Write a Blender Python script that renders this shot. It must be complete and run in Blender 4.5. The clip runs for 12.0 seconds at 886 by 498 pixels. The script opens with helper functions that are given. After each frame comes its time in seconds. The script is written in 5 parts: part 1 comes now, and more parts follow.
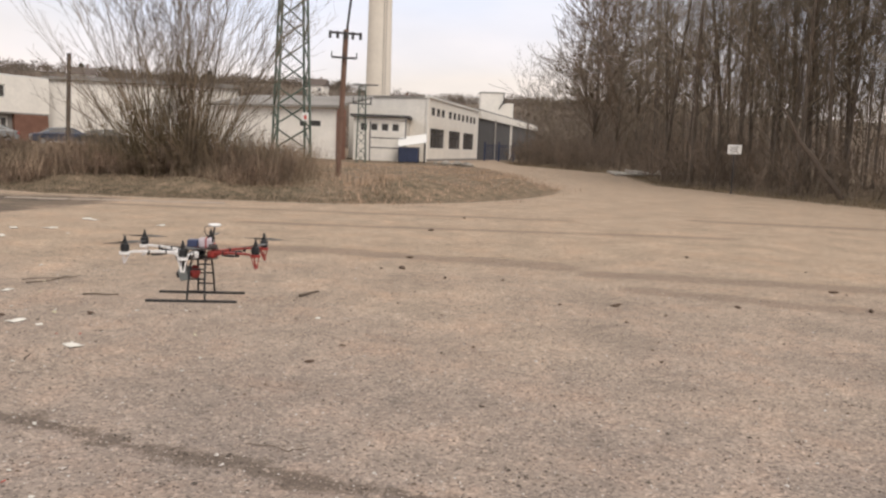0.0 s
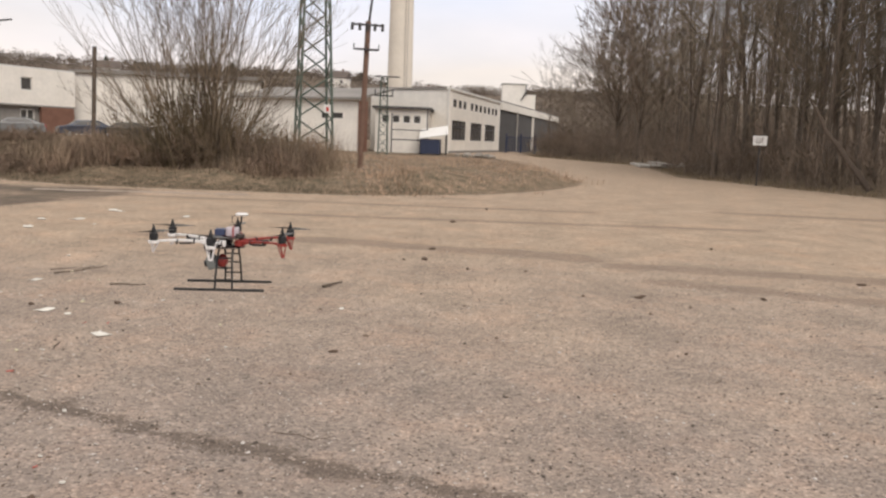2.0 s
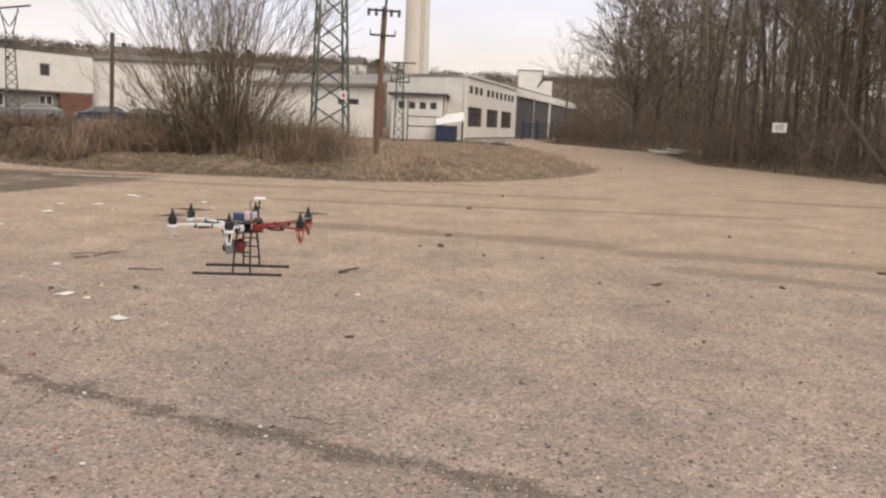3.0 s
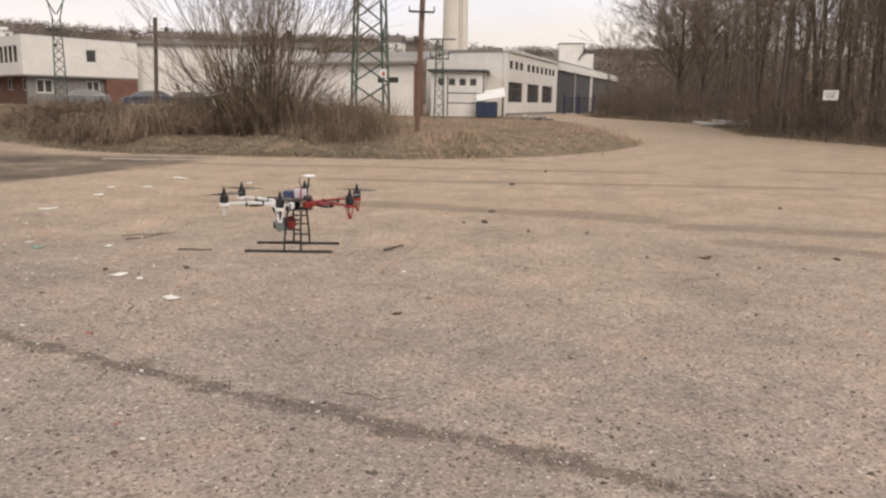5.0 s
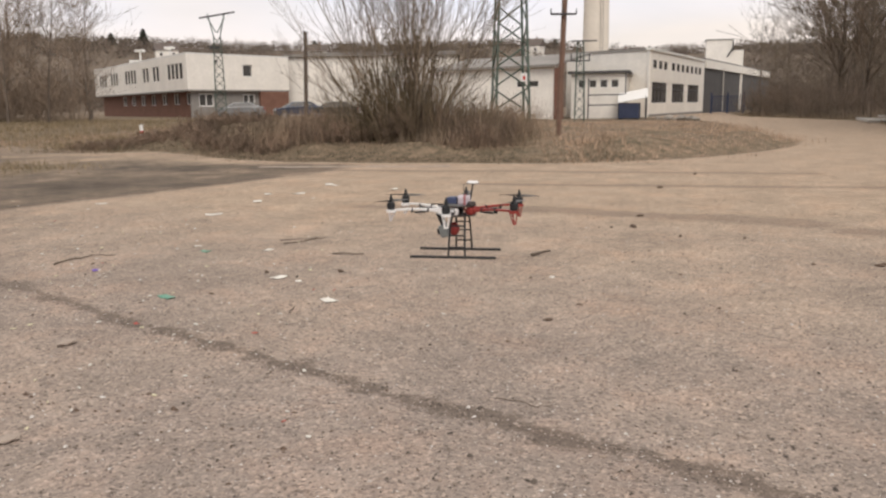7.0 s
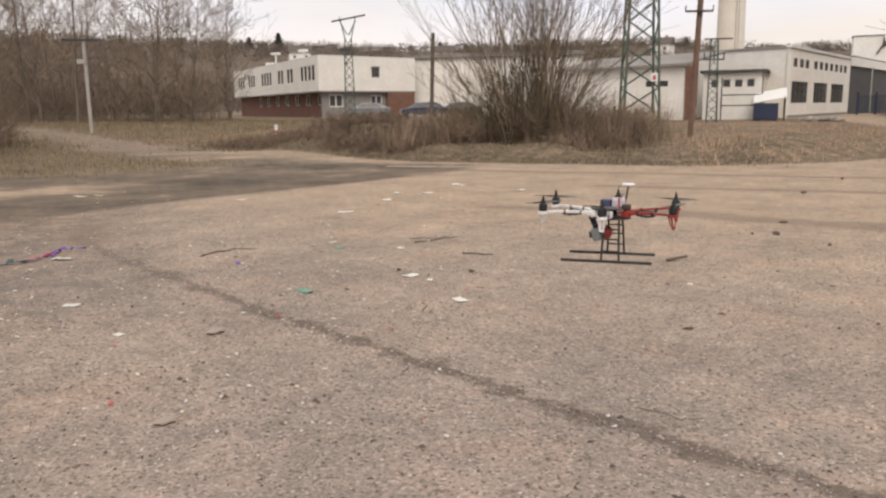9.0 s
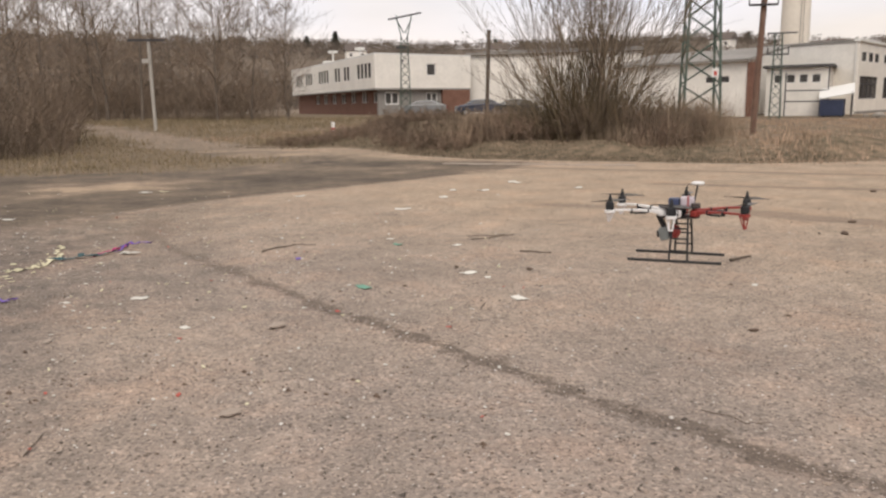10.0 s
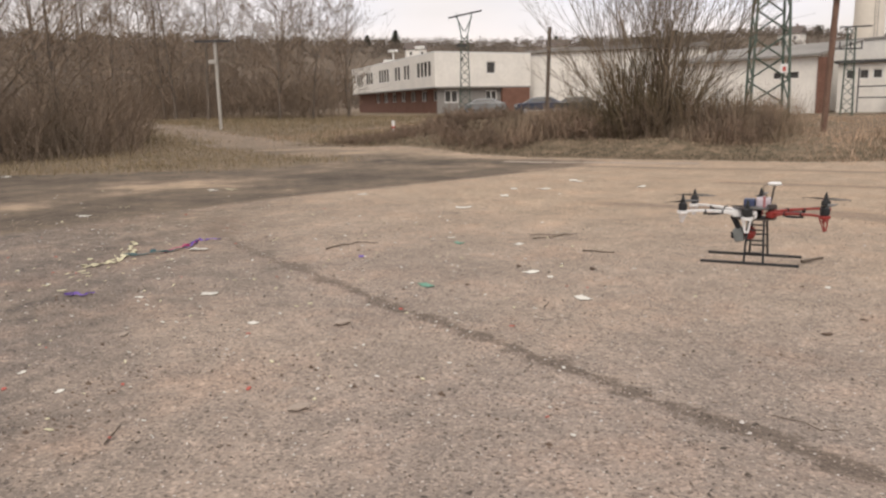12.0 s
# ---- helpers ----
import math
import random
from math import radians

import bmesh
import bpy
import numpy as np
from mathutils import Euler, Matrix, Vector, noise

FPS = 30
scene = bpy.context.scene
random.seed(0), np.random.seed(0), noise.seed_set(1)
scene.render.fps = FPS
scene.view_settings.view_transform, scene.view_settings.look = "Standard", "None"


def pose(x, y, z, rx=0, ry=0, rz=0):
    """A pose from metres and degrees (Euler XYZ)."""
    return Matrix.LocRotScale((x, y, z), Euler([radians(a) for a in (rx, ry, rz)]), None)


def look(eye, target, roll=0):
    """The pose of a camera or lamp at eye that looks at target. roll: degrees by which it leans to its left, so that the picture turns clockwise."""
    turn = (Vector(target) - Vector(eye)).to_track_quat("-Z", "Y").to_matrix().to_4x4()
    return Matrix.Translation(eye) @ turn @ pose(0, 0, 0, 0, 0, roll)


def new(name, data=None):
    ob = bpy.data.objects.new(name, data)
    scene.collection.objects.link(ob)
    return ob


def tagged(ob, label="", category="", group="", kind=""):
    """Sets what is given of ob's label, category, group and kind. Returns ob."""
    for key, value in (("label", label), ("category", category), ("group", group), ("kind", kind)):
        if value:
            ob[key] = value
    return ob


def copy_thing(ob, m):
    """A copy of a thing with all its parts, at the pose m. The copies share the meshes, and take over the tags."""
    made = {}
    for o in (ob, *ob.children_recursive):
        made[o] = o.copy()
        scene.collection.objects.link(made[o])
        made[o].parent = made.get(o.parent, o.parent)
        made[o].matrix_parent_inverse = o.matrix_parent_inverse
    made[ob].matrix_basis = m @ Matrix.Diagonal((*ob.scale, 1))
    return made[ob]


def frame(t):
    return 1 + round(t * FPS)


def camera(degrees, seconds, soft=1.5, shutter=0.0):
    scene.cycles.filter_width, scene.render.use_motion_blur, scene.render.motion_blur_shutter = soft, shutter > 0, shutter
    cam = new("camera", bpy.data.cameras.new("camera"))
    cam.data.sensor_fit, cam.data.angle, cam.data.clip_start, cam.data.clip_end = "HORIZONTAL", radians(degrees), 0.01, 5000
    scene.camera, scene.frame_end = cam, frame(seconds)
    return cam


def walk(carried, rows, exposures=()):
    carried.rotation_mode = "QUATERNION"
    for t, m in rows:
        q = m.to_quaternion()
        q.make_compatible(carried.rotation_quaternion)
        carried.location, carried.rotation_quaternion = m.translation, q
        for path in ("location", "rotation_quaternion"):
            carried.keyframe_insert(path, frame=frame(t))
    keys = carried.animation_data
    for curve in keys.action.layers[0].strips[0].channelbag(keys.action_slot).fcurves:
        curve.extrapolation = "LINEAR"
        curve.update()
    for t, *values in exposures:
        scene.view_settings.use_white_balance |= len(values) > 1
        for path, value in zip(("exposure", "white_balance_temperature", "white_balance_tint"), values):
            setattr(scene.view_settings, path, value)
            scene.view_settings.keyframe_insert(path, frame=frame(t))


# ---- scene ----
cam = camera(58.4, 12.0, soft=2.4)
PATH = [
    (0, (0.0000, 0.0000, 1.6000), (0.0000, 9.9187, 0.3450), 2.30),
    (0.5, (-0.0019, 0.0003, 1.5990), (-0.0515, 9.9258, 0.3440), 2.10),
    (1, (-0.0058, 0.0008, 1.5971), (-0.0970, 9.9170, 0.3171), 2.30),
    (1.5, (-0.0108, 0.0005, 1.5932), (-0.1840, 9.9078, 0.2782), 2.20),
    (2, (-0.0166, 0.0013, 1.5892), (-0.2810, 9.9061, 0.2242), 2.20),
    (2.5, (-0.0209, 0.0059, 1.5853), (-0.3680, 9.8969, 0.1653), 2.70),
    (3, (-0.0253, 0.0094, 1.5814), (-0.4763, 9.8795, 0.0464), 2.30),
    (5, (-0.0545, 0.0194, 1.5677), (-1.0220, 9.8045, -0.2623), 0.90),
    (5.5, (-0.0698, 0.0235, 1.5677), (-1.5058, 9.7422, -0.3123), -0.00),
    (6, (-0.0909, 0.0274, 1.5687), (-1.9502, 9.6785, -0.2763), -0.10),
    (6.5, (-0.1202, 0.0295, 1.5697), (-2.3532, 9.6061, -0.2303), -0.50),
    (7, (-0.1547, 0.0303, 1.5697), (-2.8263, 9.5011, -0.2103), -0.70),
    (9, (-0.2780, 0.0306, 1.5677), (-4.3581, 8.9896, -0.1873), -0.70),
    (9.5, (-0.3009, 0.0219, 1.5687), (-4.6625, 8.8433, -0.1963), -0.90),
    (10, (-0.3144, 0.0100, 1.5707), (-4.9970, 8.6638, -0.2093), -0.90),
    (10.5, (-0.3243, -0.0045, 1.5726), (-5.2862, 8.4912, -0.2274), -1.00),
    (11, (-0.3337, -0.0160, 1.5756), (-5.4883, 8.3650, -0.2194), -1.20),
    (11.5, (-0.3405, -0.0219, 1.5775), (-5.6051, 8.2934, -0.2075), -1.30),
    (12, (-0.3446, -0.0233, 1.5795), (-5.6543, 8.2579, -0.2105), -1.20),
]
walk(cam, [(t, look(eye, target, roll)) for t, eye, target, roll in PATH])

# ---------------------------------------------------------------- world, sun
world = bpy.data.worlds.new("sky")
scene.world = world
world.use_nodes = True
wn, wl = world.node_tree.nodes, world.node_tree.links
wn.clear()
SUN_ELEV, SUN_ROT = radians(43), radians(153)
sky = wn.new("ShaderNodeTexSky")
sky.sky_type, sky.sun_disc = "NISHITA", False
sky.sun_elevation, sky.sun_rotation = SUN_ELEV, SUN_ROT
sky.air_density, sky.dust_density = 1.0, 3.0
blue = wn.new("ShaderNodeVectorMath")
blue.operation = "SCALE"
blue.inputs["Scale"].default_value = 0.10
wl.new(sky.outputs[0], blue.inputs[0])
tc = wn.new("ShaderNodeTexCoord")
stretch = wn.new("ShaderNodeMapping")
stretch.inputs["Scale"].default_value = (1.6, 1.6, 5.0)
wl.new(tc.outputs["Generated"], stretch.inputs[0])
cloud = wn.new("ShaderNodeTexNoise")
cloud.inputs["Scale"].default_value, cloud.inputs["Detail"].default_value = 1.7, 5
wl.new(stretch.outputs[0], cloud.inputs[0])
cover = wn.new("ShaderNodeMapRange")
cover.inputs[1].default_value, cover.inputs[2].default_value = 0.33, 0.56
cover.inputs[3].default_value, cover.inputs[4].default_value = 0.8, 1.0
wl.new(cloud.outputs[0], cover.inputs[0])
tint = wn.new("ShaderNodeTexNoise")
tint.inputs["Scale"].default_value = 1.3
wl.new(stretch.outputs[0], tint.inputs[0])
split = wn.new("ShaderNodeSeparateXYZ")
wl.new(tc.outputs["Generated"], split.inputs[0])
rise = wn.new("ShaderNodeMath")
rise.operation = "MULTIPLY_ADD"
wl.new(tint.outputs[0], rise.inputs[0])
rise.inputs[1].default_value = 0.30
wl.new(split.outputs[2], rise.inputs[2])
cream = wn.new("ShaderNodeValToRGB")
cream.color_ramp.elements[0].position, cream.color_ramp.elements[0].color = 0.20, (0.98, 0.87, 0.80, 1)
cream.color_ramp.elements[1].position, cream.color_ramp.elements[1].color = 0.36, (0.77, 0.82, 0.96, 1)
over = cream.color_ramp.elements.new(0.62)
over.color = (0.91, 0.865, 0.825, 1)
wl.new(rise.outputs[0], cream.inputs[0])
mix = wn.new("ShaderNodeMix")
mix.data_type = "RGBA"
wl.new(cover.outputs[0], mix.inputs[0])
wl.new(blue.outputs[0], mix.inputs[6])
wl.new(cream.outputs[0], mix.inputs[7])
bg = wn.new("ShaderNodeBackground")
bg.inputs[1].default_value = 1.1
wl.new(mix.outputs[2], bg.inputs[0])
wo = wn.new("ShaderNodeOutputWorld")
wl.new(bg.outputs[0], wo.inputs[0])

sun_data = bpy.data.lights.new("sun", "SUN")
sun_data.energy, sun_data.angle, sun_data.color = 1.85, radians(30), (1.0, 0.93, 0.86)
sun = new("sun", sun_data)
sun.matrix_world = look((17, -24, 40), (0, 10, 0))

# ---------------------------------------------------------------- materials


def material(name, rough=0.9, metal=0.0):
    m = bpy.data.materials.new(name)
    m.use_nodes = True
    b = m.node_tree.nodes["Principled BSDF"]
    b.inputs["Roughness"].default_value = rough
    b.inputs["Metallic"].default_value = metal
    b.inputs["Specular IOR Level"].default_value = 0.3
    return m, m.node_tree.nodes, m.node_tree.links, b


def node_noise(n, l, scale, detail=4, rough=0.6, coord="Object", stretch3=None):
    t = n.new("ShaderNodeTexCoord")
    src = t.outputs[coord]
    if coord == "World":
        src = t.outputs["Object"]
    if stretch3:
        mp = n.new("ShaderNodeMapping")
        mp.inputs["Scale"].default_value = stretch3
        l.new(src, mp.inputs[0])
        src = mp.outputs[0]
    x = n.new("ShaderNodeTexNoise")
    x.inputs["Scale"].default_value, x.inputs["Detail"].default_value, x.inputs["Roughness"].default_value = scale, detail, rough
    l.new(src, x.inputs[0])
    return x.outputs[0]


def ramp(n, l, fac, stops):
    r = n.new("ShaderNodeValToRGB")
    e = r.color_ramp.elements
    e[0].position, e[0].color = stops[0][0], (*stops[0][1], 1)
    e[1].position, e[1].color = stops[-1][0], (*stops[-1][1], 1)
    for p, c in stops[1:-1]:
        q = e.new(p)
        q.color = (*c, 1)
    l.new(fac, r.inputs[0])
    return r.outputs[0]


def blend(n, l, fac, a, b, mode="MIX"):
    x = n.new("ShaderNodeMix")
    x.data_type, x.blend_type = "RGBA", mode
    for sock, v in ((0, fac), (6, a), (7, b)):
        if isinstance(v, (int, float)):
            x.inputs[sock].default_value = v
        elif isinstance(v, tuple):
            x.inputs[sock].default_value = (*v, 1)
        else:
            l.new(v, x.inputs[sock])
    return x.outputs[2]


def bump(n, l, b, height, strength=0.4, distance=0.02):
    x = n.new("ShaderNodeBump")
    x.inputs["Strength"].default_value, x.inputs["Distance"].default_value = strength, distance
    l.new(height, x.inputs["Height"])
    l.new(x.outputs[0], b.inputs["Normal"])


def scaled(c, k):
    return tuple(v * k for v in c)


def plain(name, colour, rough=0.8, metal=0.0, vary=0.25, scale=6.0, fine=60.0, relief=0.15, vary_object=0.0):
    """A worn, slightly uneven surface of one colour."""
    m, n, l, b = material(name, rough, metal)
    big = node_noise(n, l, scale, 5)
    small = node_noise(n, l, fine, 3)
    c = ramp(n, l, big, [(0.3, scaled(colour, 1 - vary)), (0.7, scaled(colour, 1 + vary * 0.6))])
    c = blend(n, l, 0.35, c, ramp(n, l, small, [(0.35, scaled(colour, 1 - vary)), (0.65, scaled(colour, 1 + vary * 0.5))]))
    if vary_object:
        oi = n.new("ShaderNodeObjectInfo")
        c = blend(n, l, 1.0, c, ramp(n, l, oi.outputs["Random"], [(0, (1 - vary_object,) * 3), (1, (1 + vary_object,) * 3)]), "MULTIPLY")
    l.new(c, b.inputs["Base Color"])
    if relief:
        bump(n, l, b, small, relief, 0.01)
    return m


def bark_like(name, dark, light):
    """Thin woody or dry growth: every stem its own shade."""
    m, n, l, b = material(name, 0.95)
    g = n.new("ShaderNodeNewGeometry")
    c = ramp(n, l, g.outputs["Random Per Island"], [(0, dark), (1, light)])
    x = node_noise(n, l, 9.0, 4, stretch3=(1, 1, 0.25))
    c = blend(n, l, 1.0, c, ramp(n, l, x, [(0.3, (0.7,) * 3), (0.7, (1.15,) * 3)]), "MULTIPLY")
    broad = node_noise(n, l, 0.55, 4, 0.65)
    c = blend(n, l, 1.0, c, ramp(n, l, broad, [(0.32, (0.72, 0.74, 0.70)), (0.5, (1.0,) * 3), (0.68, (1.22, 1.18, 1.16))]), "MULTIPLY")
    l.new(c, b.inputs["Base Color"])
    return m


def airy(m, k):
    """Lets some light through, as a mass of twigs does."""
    n, l = m.node_tree.nodes, m.node_tree.links
    b = n["Principled BSDF"]
    tr = n.new("ShaderNodeBsdfTranslucent")
    l.new(b.inputs["Base Color"].links[0].from_socket, tr.inputs[0])
    mx = n.new("ShaderNodeMixShader")
    mx.inputs[0].default_value = k
    l.new(b.outputs[0], mx.inputs[1])
    l.new(tr.outputs[0], mx.inputs[2])
    l.new(mx.outputs[0], n["Material Output"].inputs[0])
    return m


def ground_material():
    """Trodden gravel, with dry grass, the dark wet patch and distant fields kept apart by a stored mask."""
    m, n, l, b = material("gravel_ground", 0.95)
    b.inputs["Specular IOR Level"].default_value = 0.15
    patches = node_noise(n, l, 0.22, 5, 0.6)
    streak = node_noise(n, l, 0.9, 4, 0.65)
    grit = node_noise(n, l, 62.0, 4, 0.8)
    dust = node_noise(n, l, 6.0, 4, 0.7)
    t = n.new("ShaderNodeTexCoord")
    v = n.new("ShaderNodeTexVoronoi")
    v.inputs["Scale"].default_value = 58.0
    l.new(t.outputs["Object"], v.inputs[0])
    sep = n.new("ShaderNodeSeparateColor")
    l.new(v.outputs["Color"], sep.inputs[0])
    c = ramp(n, l, patches, [(0.3, (0.280, 0.230, 0.196)), (0.5, (0.335, 0.272, 0.230)), (0.72, (0.375, 0.300, 0.244))])
    # trodden sandy dirt farther out, greyer grit close by
    place = n.new("ShaderNodeSeparateXYZ")
    l.new(t.outputs["Object"], place.inputs[0])
    reach = n.new("ShaderNodeMath")
    reach.operation = "MULTIPLY_ADD"
    l.new(patches, reach.inputs[0])
    reach.inputs[1].default_value = 9.0
    l.new(place.outputs[1], reach.inputs[2])
    sandy = n.new("ShaderNodeMapRange")
    sandy.inputs[1].default_value, sandy.inputs[2].default_value = 8.0, 17.0
    l.new(reach.outputs[0], sandy.inputs[0])
    c = blend(n, l, sandy.outputs[0], c, (0.412, 0.318, 0.236))
    c = blend(n, l, 1.0, c, ramp(n, l, streak, [(0.3, (0.84,) * 3), (0.7, (1.1,) * 3)]), "MULTIPLY")
    c = blend(n, l, 1.0, c, ramp(n, l, dust, [(0.3, (0.82, 0.83, 0.85)), (0.7, (1.12, 1.11, 1.1))]), "MULTIPLY")
    c = blend(n, l, 1.0, c, ramp(n, l, grit, [(0.28, (0.42, 0.42, 0.43)), (0.42, (0.90,) * 3), (0.62, (1.06,) * 3), (0.8, (1.4, 1.38, 1.34))]), "MULTIPLY")
    c = blend(n, l, 1.0, c, ramp(n, l, sep.outputs[0], [(0, (0.55, 0.55, 0.56)), (0.2, (0.9,) * 3), (0.8, (1.05,) * 3), (1, (1.42, 1.40, 1.38))]), "MULTIPLY")
    coarse = node_noise(n, l, 34.0, 4, 0.85)
    c = blend(n, l, 1.0, c, ramp(n, l, coarse, [(0.3, (0.56, 0.555, 0.555)), (0.42, (0.93,) * 3), (0.58, (1.07,) * 3), (0.72, (1.30, 1.28, 1.26))]), "MULTIPLY")
    ruddy = node_noise(n, l, 1.1, 6, 0.75)
    c = blend(n, l, 1.0, c, ramp(n, l, ruddy, [(0.34, (0.86, 0.875, 0.88)), (0.5, (1.0, 1.0, 1.0)), (0.64, (1.13, 1.06, 1.02))]), "MULTIPLY")
    # the broken-up, dirtier corner of the lot
    dirty = n.new("ShaderNodeMath")
    dirty.operation = "MULTIPLY_ADD"
    l.new(node_noise(n, l, 0.55, 6, 0.7), dirty.inputs[0])
    dirty.inputs[1].default_value = 5.0
    slant = n.new("ShaderNodeMath")
    slant.operation = "MULTIPLY_ADD"
    l.new(place.outputs[1], slant.inputs[0])
    slant.inputs[1].default_value = 0.8
    l.new(place.outputs[0], slant.inputs[2])
    l.new(slant.outputs[0], dirty.inputs[2])
    soil = n.new("ShaderNodeMapRange")
    soil.inputs[1].default_value, soil.inputs[2].default_value = -1.3, 1.7
    soil.inputs[3].default_value, soil.inputs[4].default_value = 1.0, 0.0
    l.new(dirty.outputs[0], soil.inputs[0])
    c = blend(n, l, soil.outputs[0], c, blend(n, l, 1.0, c, ramp(n, l, node_noise(n, l, 3.2, 6, 0.75), [(0.36, (0.45, 0.455, 0.47)), (0.5, (0.63, 0.64, 0.655)), (0.64, (0.85, 0.84, 0.83))]), "MULTIPLY"))
    att = n.new("ShaderNodeAttribute")
    att.attribute_name = "cover"
    s = n.new("ShaderNodeSeparateColor")
    l.new(att.outputs["Color"], s.inputs[0])
    edge = node_noise(n, l, 2.2, 5, 0.7)

    def mask(sock, soft=0.25):
        a = n.new("ShaderNodeMath")
        a.operation = "ADD"
        l.new(sock, a.inputs[0])
        l.new(edge, a.inputs[1])
        r = n.new("ShaderNodeMapRange")
        r.inputs[1].default_value, r.inputs[2].default_value = 1.0 - soft, 1.0 + soft * 0.4
        l.new(a.outputs[0], r.inputs[0])
        return r.outputs[0]

    straw = node_noise(n, l, 3.0, 5, 0.7)
    fine = node_noise(n, l, 26.0, 4, 0.8)
    grass = ramp(n, l, straw, [(0.28, (0.092, 0.080, 0.050)), (0.4, (0.135, 0.108, 0.073)), (0.52, (0.205, 0.155, 0.108)), (0.7, (0.34, 0.245, 0.17))])
    grass = blend(n, l, 1.0, grass, ramp(n, l, fine, [(0.3, (0.55,) * 3), (0.7, (1.3,) * 3)]), "MULTIPLY")
    wet = ramp(n, l, node_noise(n, l, 0.30, 6, 0.62), [(0.34, (0.084, 0.068, 0.054)), (0.45, (0.138, 0.109, 0.085)), (0.53, (0.178, 0.139, 0.106)), (0.585, (0.27, 0.205, 0.152)), (0.65, (0.39, 0.295, 0.212))])
    wet = blend(n, l, 1.0, wet, ramp(n, l, node_noise(n, l, 1.3, 6, 0.7), [(0.36, (0.86, 0.86, 0.87)), (0.5, (1.0,) * 3), (0.63, (1.14, 1.13, 1.11))]), "MULTIPLY")
    wet = blend(n, l, 1.0, wet, ramp(n, l, node_noise(n, l, 5.0, 6, 0.7), [(0.3, (0.72,) * 3), (0.5, (0.98,) * 3), (0.7, (1.25, 1.22, 1.2))]), "MULTIPLY")
    wet = blend(n, l, 1.0, wet, ramp(n, l, grit, [(0.3, (0.6,) * 3), (0.7, (1.3,) * 3)]), "MULTIPLY")
    c = blend(n, l, mask(s.outputs[1], 0.3), c, wet)
    c = blend(n, l, mask(s.outputs[0], 0.2), c, grass)
    # loose dark grit washed into a long shallow crack: y = 3.40 - 0.36 x + 0.0075 x^2
    xyz = n.new("ShaderNodeSeparateXYZ")
    l.new(t.outputs["Object"], xyz.inputs[0])

    def calc(op, a, b2, c2=None):
        q = n.new("ShaderNodeMath")
        q.operation = op
        for i, v2 in enumerate((a, b2) if c2 is None else (a, b2, c2)):
            if isinstance(v2, (int, float)):
                q.inputs[i].default_value = v2
            else:
                l.new(v2, q.inputs[i])
        return q.outputs[0]

    X, Y = xyz.outputs[0], xyz.outputs[1]
    curve = calc("MULTIPLY_ADD", calc("MULTIPLY_ADD", X, 0.0075, -0.36), X, 3.40)
    wobble = calc("MULTIPLY_ADD", node_noise(n, l, 1.6, 5, 0.7), 0.34, -0.17)
    ragged = calc("MULTIPLY_ADD", node_noise(n, l, 11.0, 5, 0.8), 0.20, -0.10)
    off = calc("ABSOLUTE", calc("ADD", calc("ADD", calc("SUBTRACT", Y, curve), wobble), ragged), 0.0)
    width = calc("MULTIPLY_ADD", node_noise(n, l, 2.3, 5, 0.8), 0.62, -0.235)
    near = n.new("ShaderNodeMapRange")
    near.inputs[3].default_value, near.inputs[4].default_value = 1.0, 0.0
    l.new(off, near.inputs[0])
    l.new(calc("MULTIPLY", width, 0.55), near.inputs[1])
    l.new(calc("ADD", width, 0.03), near.inputs[2])
    ends = calc("MULTIPLY", calc("LESS_THAN", X, 3.2), calc("GREATER_THAN", X, -8.6))
    crack = calc("MULTIPLY", calc("MULTIPLY", near.outputs[0], ends), calc("MULTIPLY_ADD", node_noise(n, l, 9.0, 5, 0.8), 3.4, -0.85))
    fade = n.new("ShaderNodeMapRange")
    fade.inputs[1].default_value, fade.inputs[2].default_value, fade.inputs[3].default_value = -8.0, -4.0, 0.55
    l.new(X, fade.inputs[0])
    crack = calc("MULTIPLY", calc("MINIMUM", calc("MAXIMUM", crack, 0.0), 0.84), fade.outputs[0])
    c = blend(n, l, crack, c, blend(n, l, 1.0, (0.125, 0.098, 0.080), ramp(n, l, grit, [(0.3, (0.5,) * 3), (0.6, (1.25,) * 3)]), "MULTIPLY"))
    c = blend(n, l, calc("MULTIPLY", mask(att.outputs["Alpha"], 0.3), 0.55), c, blend(n, l, 1.0, (0.20, 0.150, 0.118), ramp(n, l, grit, [(0.3, (0.4,) * 3), (0.65, (1.3,) * 3)]), "MULTIPLY"))
    # far slope under the woods, its brown lightened to carry distance haze
    wood = ramp(n, l, node_noise(n, l, 0.05, 6, 0.7), [(0.35, (0.10, 0.080, 0.064)), (0.6, (0.18, 0.140, 0.106))])
    c = blend(n, l, s.outputs[2], c, wood)
    l.new(c, b.inputs["Base Color"])
    h = blend(n, l, 0.5, grit, v.outputs["Distance"])
    bump(n, l, b, h, 0.55, 0.012)
    return m


GROUND = ground_material()
PLASTER = plain("white_plaster", (0.80, 0.755, 0.69), 0.9, vary=0.14, scale=0.5, fine=3.0, relief=0.1)
PLASTER_GREY = plain("grey_plaster", (0.27, 0.25, 0.23), 0.9, vary=0.2, scale=0.6, fine=4.0)
BRICK = plain("red_brick", (0.20, 0.105, 0.076), 0.9, vary=0.3, scale=1.2, fine=9.0)
ROOF_GREY = plain("grey_roof_sheet", (0.255, 0.235, 0.215), 0.7, vary=0.25, scale=0.4, fine=3.0)
DARK_CLAD = plain("dark_cladding", (0.085, 0.08, 0.078), 0.7, vary=0.25, scale=0.4, fine=3.0)
GLASS_DARK = plain("dark_window_glass", (0.085, 0.080, 0.076), 0.22, vary=0.3, scale=0.8, fine=5.0, relief=0)
